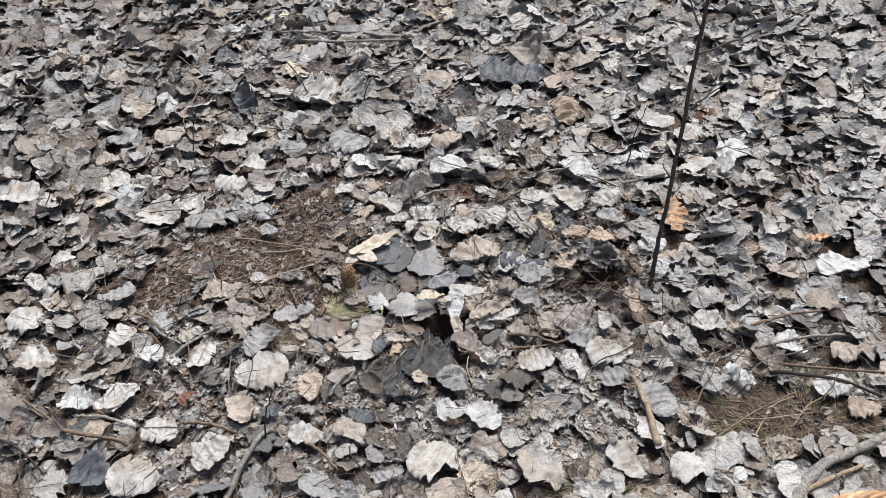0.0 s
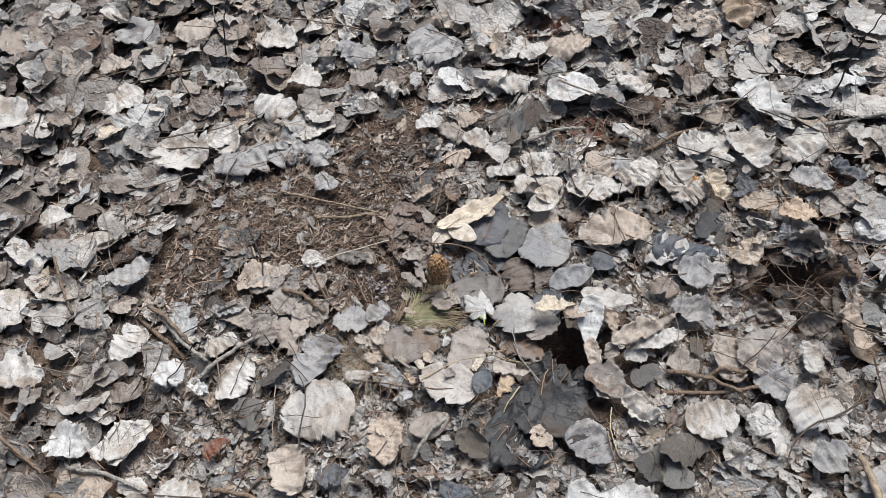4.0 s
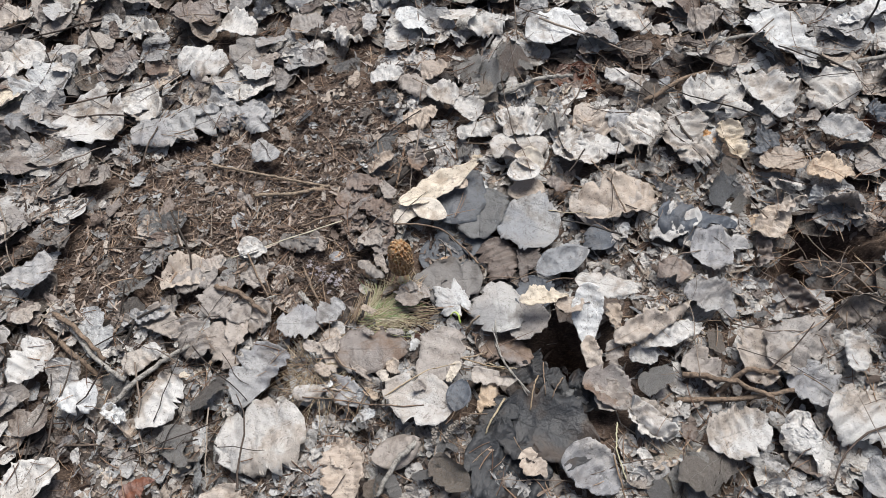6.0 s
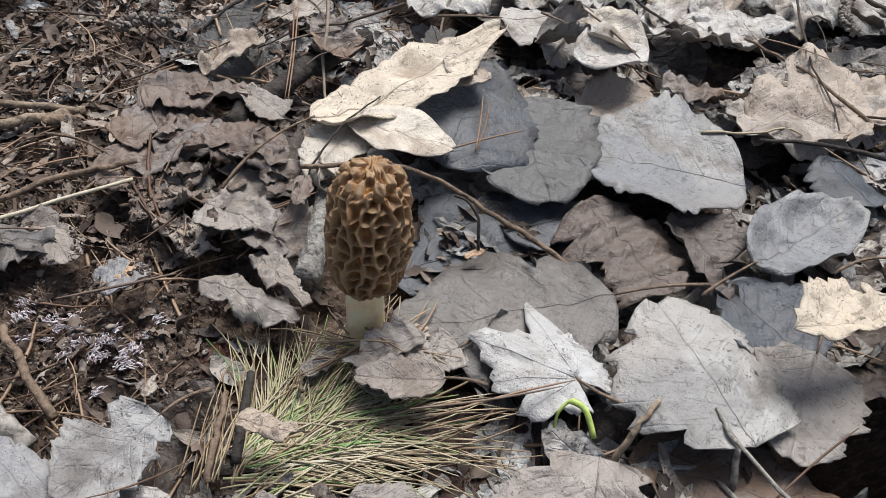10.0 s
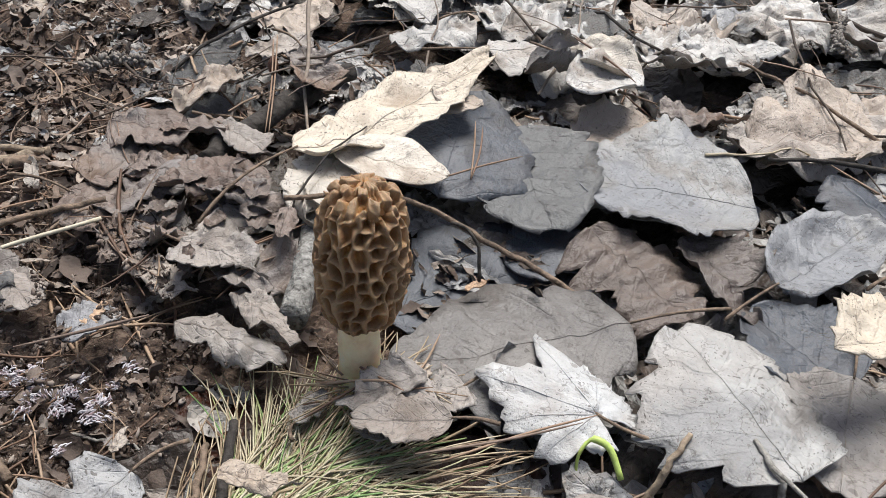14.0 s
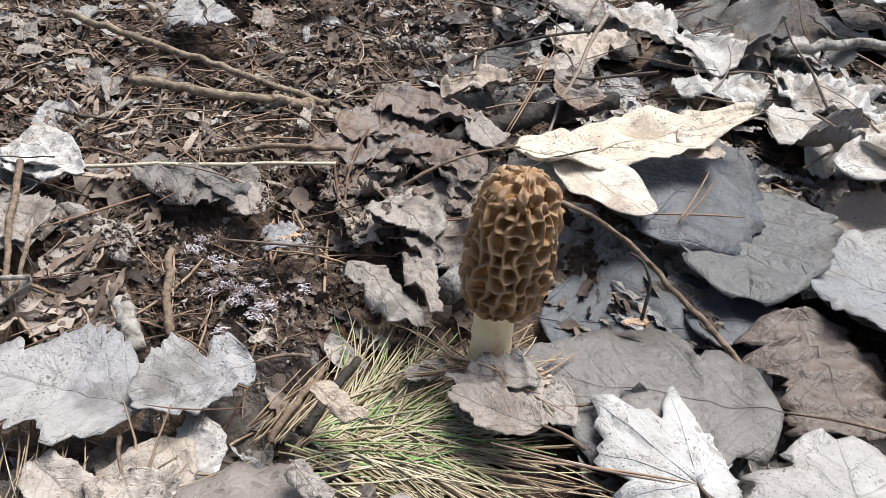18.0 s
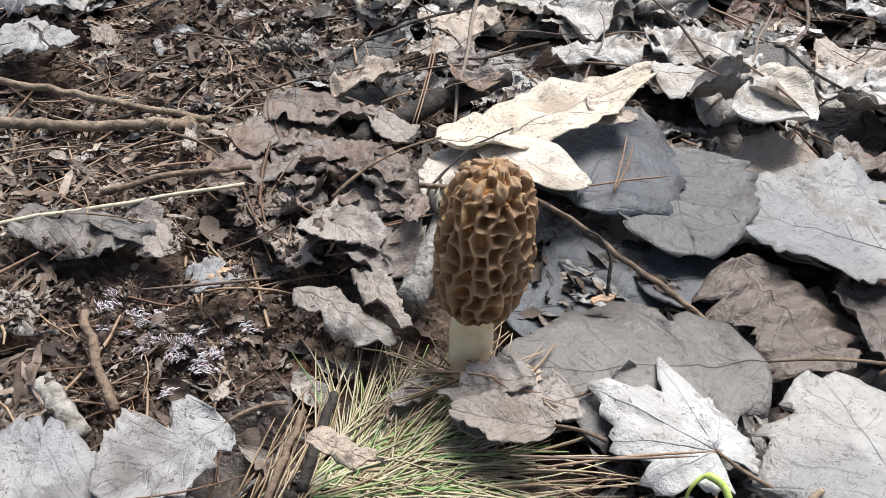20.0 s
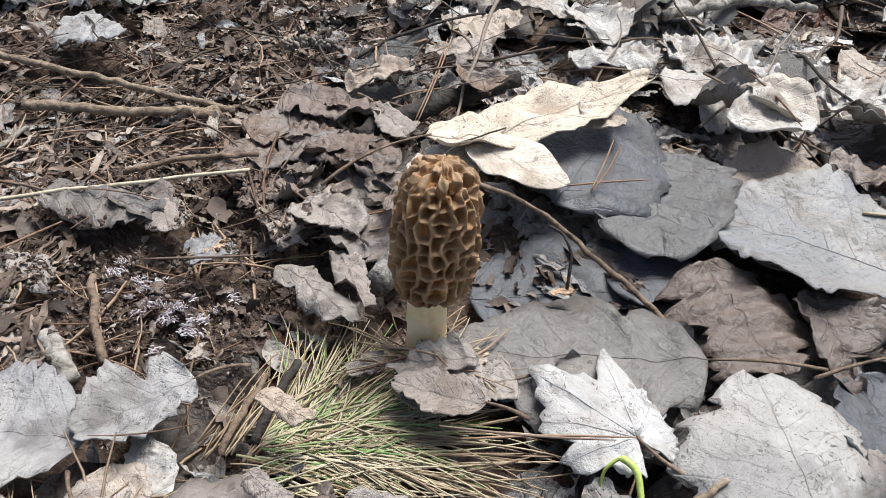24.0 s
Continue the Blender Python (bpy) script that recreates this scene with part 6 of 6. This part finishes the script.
twiglets = []
for i in range(12):
    pts = wander([(-0.5, 0, 0), (-0.1, rng.normal(0, 0.06), 0.01), (0.2, rng.normal(0, 0.06), 0.0), (0.5, rng.normal(0, 0.08), 0.0)], 9, 0.006, 200 + i)
    v, f = tube(pts, np.linspace(0.010, 0.005, 9) * rng.uniform(0.5, 1.2), 5)
    twiglets.append((v, np.zeros((len(v), 2)), np.array(f[:-2])))
TWIGLET = varied("twiglet", [(0.0, (0.035, 0.028, 0.024)), (0.5, (0.10, 0.075, 0.06)), (0.8, (0.20, 0.16, 0.13)), (1.0, (0.32, 0.27, 0.22))], 0.8)
place = []
for cx, cy, rx, ry, n, longest in [(-0.2, 0.85, 0.26, 0.12, 330, 0.06), (0.15, 0.75, 0.6, 0.5, 420, 0.11), (0.1, 1.4, 1.1, 0.8, 700, 0.16), (-0.3, 0.5, 0.3, 0.2, 160, 0.12), (0.7, 0.5, 0.25, 0.12, 150, 0.14), (-0.06, 0.72, 0.05, 0.05, 30, 0.045)]:
    for _ in range(n):
        x, y = rng.normal(cx, rx * 0.6), rng.normal(cy, ry * 0.6)
        if clear(x, y, 0.05) and math.hypot(x - 0.04, (y - 0.69) * 1.15) > 0.215:
            size = float(rng.uniform(0.25, 1)) * longest
            place.append((int(rng.integers(0, 12)), *lie(x, y, size, 0.0016, 0.05)))
merged("twiglets", twiglets, place, TWIGLET, "thin dark broken twigs strewn over the litter", "twigs")

# ---- twigs and straws that lie over what is under them ----
LAID = [
    ([(-0.003, 0.794), (0.011, 0.810), (0.036, 0.837)], 0.0005, 0.0003, DARKTWIG, "thin dark twig lying over a cream leaf"),
    ([(-0.078, 0.741), (-0.068, 0.733), (-0.054, 0.726)], 0.0006, 0.0004, GREYTWIG, "thin curved grey rootlet on dark soil"),
    ([(-0.091, 0.746), (-0.078, 0.745)], 0.0006, 0.0005, NEEDLE, "short orange-brown straw on dark soil"),
    ([(0.069, 0.670), (0.078, 0.675), (0.087, 0.680)], 0.0013, 0.0008, TANWOOD, "flat tan sliver of wood between leaves"),
    ([(0.103, 0.673), (0.102, 0.664), (0.103, 0.654)], 0.0007, 0.0012, GREYTWIG, "grey stalk of a large ash-grey leaf"),
    ([(0.192, 0.947), (0.192, 0.906), (0.200, 0.873)], 0.0009, 0.0006, DARKTWIG, "thin dark twig among bleached leaves"),
    ([(0.213, 0.842), (0.249, 0.861), (0.288, 0.880)], 0.003, 0.0024, GREYTWIG, "short grey weathered stick among leaves"),
    ([(0.171, 0.804), (0.191, 0.798), (0.216, 0.794)], 0.0006, 0.0004, DRYSTRAW, "pale straw lying on a grey leaf"),
    ([(-0.031, 0.918), (-0.002, 0.940), (0.032, 0.965)], 0.0009, 0.0007, DARKTWIG, "thin dark twig on leaf mould"),
    ([(-0.096, 0.867), (-0.085, 0.863)], 0.0028, 0.0026, BROWNTWIG, "short brown stub of a broken stick"),
    ([(-0.023, 0.936), (-0.021, 0.909)], 0.0007, 0.0006, NEEDLE, "orange-brown straw on leaf mould"),
    ([(-0.004, 0.933), (0.016, 0.939), (0.032, 0.935)], 0.0007, 0.0006, NEEDLE, "orange-brown straw on leaf mould"),
    ([(0.100, 0.658), (0.106, 0.635), (0.119, 0.614), (0.129, 0.590)], 0.0009, 0.0007, GREYTWIG, "long grey-blue stalk lying over dark leaves"),
    ([(0.150, 0.647), (0.147, 0.619), (0.146, 0.589)], 0.0007, 0.0006, BROWNTWIG, "thin brown stalk in the dark hollow"),
    ([(0.176, 0.630), (0.162, 0.606), (0.152, 0.585)], 0.0009, 0.0006, BROWNTWIG, "thin brown twig beside the dark hollow"),
    ([(0.142, 0.617), (0.135, 0.597), (0.130, 0.577)], 0.0008, 0.0007, DRYSTRAW, "tan straw standing out over dark wet leaves"),
    ([(0.106, 0.591), (0.094, 0.570), (0.085, 0.554)], 0.0011, 0.0008, DRYSTRAW, "tan straw lying on a wet blackish leaf"),
    ([(0.067, 0.631), (0.091, 0.627), (0.117, 0.625)], 0.0008, 0.0006, DRYSTRAW, "pale straw between brown leaves"),
    ([(0.065, 0.631), (0.079, 0.636), (0.092, 0.645)], 0.001, 0.0008, TANWOOD, "light brown broken straw between leaves"),
    ([(0.084, 0.638), (0.103, 0.628), (0.121, 0.624)], 0.0007, 0.0005, DRYSTRAW, "pale straw between brown leaves"),
    ([(-0.097, 0.605), (-0.068, 0.601), (-0.045, 0.596), (-0.024, 0.590), (0.005, 0.584), (0.027, 0.585)], 0.0007, 0.0006, BROWNTWIG, "long thin brown twig lying over several leaves"),
    ([(-0.027, 0.598), (-0.042, 0.619), (-0.049, 0.637)], 0.0006, 0.0004, DARKTWIG, "thin dark stem over dry straw"),
    ([(-0.048, 0.582), (-0.034, 0.599), (-0.025, 0.611)], 0.0006, 0.0005, DRYSTRAW, "pale straw lying over leaves"),
    ([(-0.047, 0.581), (-0.030, 0.600), (-0.027, 0.609)], 0.0006, 0.0005, DRYSTRAW, "pale straw lying over leaves"),
    ([(-0.014, 0.594), (0.008, 0.608), (0.031, 0.621), (0.060, 0.625)], 0.0008, 0.0005, DRYSTRAW, "long pale grass stem across a brown leaf"),
    ([(-0.064, 0.648), (-0.056, 0.634), (-0.041, 0.626)], 0.0007, 0.0005, DRYSTRAW, "bent pale straw between leaves"),
    ([(-0.167, 0.777), (-0.151, 0.742), (-0.135, 0.713)], 0.0013, 0.0009, BROWNTWIG, "thin brown twig on leaf mould"),
    ([(-0.146, 0.747), (-0.135, 0.720), (-0.134, 0.711)], 0.0008, 0.0007, BROWNTWIG, "thin brown twig on leaf mould"),
    ([(-0.171, 0.717), (-0.149, 0.717), (-0.130, 0.720)], 0.001, 0.0008, GREYTWIG, "thin grey twig on flat brown leaves"),
    ([(-0.162, 0.855), (-0.167, 0.836), (-0.175, 0.824)], 0.001, 0.0008, GREYTWIG, "thin pale twig on leaf mould"),
    ([(-0.079, 0.733), (-0.066, 0.728), (-0.054, 0.724)], 0.0005, 0.0004, DARKTWIG, "thin dark rootlet beside white fluff"),
    ([(-0.128, 0.724), (-0.115, 0.732), (-0.105, 0.729)], 0.0009, 0.0007, BROWNTWIG, "thin brown twig on leaf mould"),
    ([(-0.400, 0.717), (-0.357, 0.677), (-0.322, 0.649)], 0.0034, 0.0026, BROWNTWIG, "brown weathered stick among fallen leaves"),
    ([(0.270, 0.579), (0.326, 0.574), (0.380, 0.575)], 0.0028, 0.0022, BROWNTWIG, "brown curved twig among fallen leaves"),
    ([(0.554, 0.983), (0.603, 0.991), (0.648, 0.989)], 0.0032, 0.0024, GREYTWIG, "grey twig among bleached leaves"),
    ([(-0.309, 0.654), (-0.285, 0.704), (-0.254, 0.719)], 0.0018, 0.0012, DARKTWIG, "thin dark twig beside a curled leaf"),
    ([(-0.531, 0.803), (-0.503, 0.748), (-0.481, 0.712)], 0.0022, 0.0016, BROWNTWIG, "thin brown twig on leaf mould"),
    ([(0.201, 0.534), (0.206, 0.495), (0.213, 0.476)], 0.0009, 0.0006, DRYSTRAW, "pale arched straw on the leaves"),
    ([(-0.442, 0.463), (-0.383, 0.450), (-0.325, 0.434)], 0.0036, 0.0028, BROWNTWIG, "brown twig lying on the litter"),
    ([(-0.538, 0.462), (-0.494, 0.437), (-0.452, 0.398)], 0.0022, 0.0016, DARKTWIG, "thin dark twig lying on the litter"),
    ([(-0.171, 0.331), (-0.144, 0.384), (-0.103, 0.446)], 0.0055, 0.0035, GREYTWIG, "grey weathered stick lying on the litter"),
    ([(0.688, 0.478), (0.756, 0.456), (0.846, 0.421)], 0.0032, 0.0024, DARKTWIG, "dark branch beside bare soil"),
    ([(0.704, 0.486), (0.783, 0.478), (0.863, 0.459)], 0.0024, 0.0018, BROWNTWIG, "brown twig beside bare soil"),
    ([(0.633, 0.376), (0.675, 0.424), (0.717, 0.442)], 0.0011, 0.0008, DRYSTRAW, "pale dry stalk on bare soil"),
    ([(0.571, 0.371), (0.646, 0.416), (0.730, 0.451)], 0.0011, 0.0008, DRYSTRAW, "pale dry stalk on bare soil"),
    ([(0.690, 0.380), (0.724, 0.414), (0.764, 0.426)], 0.0011, 0.0008, DRYSTRAW, "pale dry stalk on bare soil"),
    ([(0.609, 0.409), (0.675, 0.397), (0.748, 0.406)], 0.0011, 0.0008, DRYSTRAW, "pale dry stalk on bare soil"),
    ([(0.304, 0.580), (0.340, 0.598), (0.377, 0.589)], 0.003, 0.0022, BROWNTWIG, "brown curved twig among fallen leaves"),
    ([(-0.196, 1.684), (-0.028, 1.622), (0.149, 1.624)], 0.004, 0.003, GREYTWIG, "long grey twig lying over distant litter"),
    ([(-0.539, 0.550), (-0.492, 0.517), (-0.457, 0.492)], 0.0022, 0.0018, BROWNTWIG, "thin brown twig among fallen leaves"),
    ([(-0.361, 0.707), (-0.322, 0.662), (-0.282, 0.632)], 0.0028, 0.0022, GREYTWIG, "grey twig beside bleached leaves"),
]
for i, (points, r0, r1, material, label) in enumerate(LAID):
    n = 5 * len(points)
    line = wander([(x, y, 0) for x, y in points], n, 0.00012 + 0.12 * r0, 400 + i)
    line[:, 2] = [drop(x, y)[0] for x, y in line[:, :2]]
    # stiff: bridges the dips between high points
    for _ in range(40):
        line[1:-1, 2] = np.maximum(line[1:-1, 2], (line[:-2, 2] + line[2:, 2]) / 2)
    line[:, 2] += r0 * 0.8
    v, f = tube(line, np.linspace(r0, r1, n), 7, 0.07, i)
    thick = r0 > 0.0025
    tagged(mesh_object("stick" if thick else "straw" if material in (DRYSTRAW, NEEDLE) else "twig", v, f, material), label, "stick" if thick else "straw" if material in (DRYSTRAW, NEEDLE) else "twig", group="twigs and sticks")
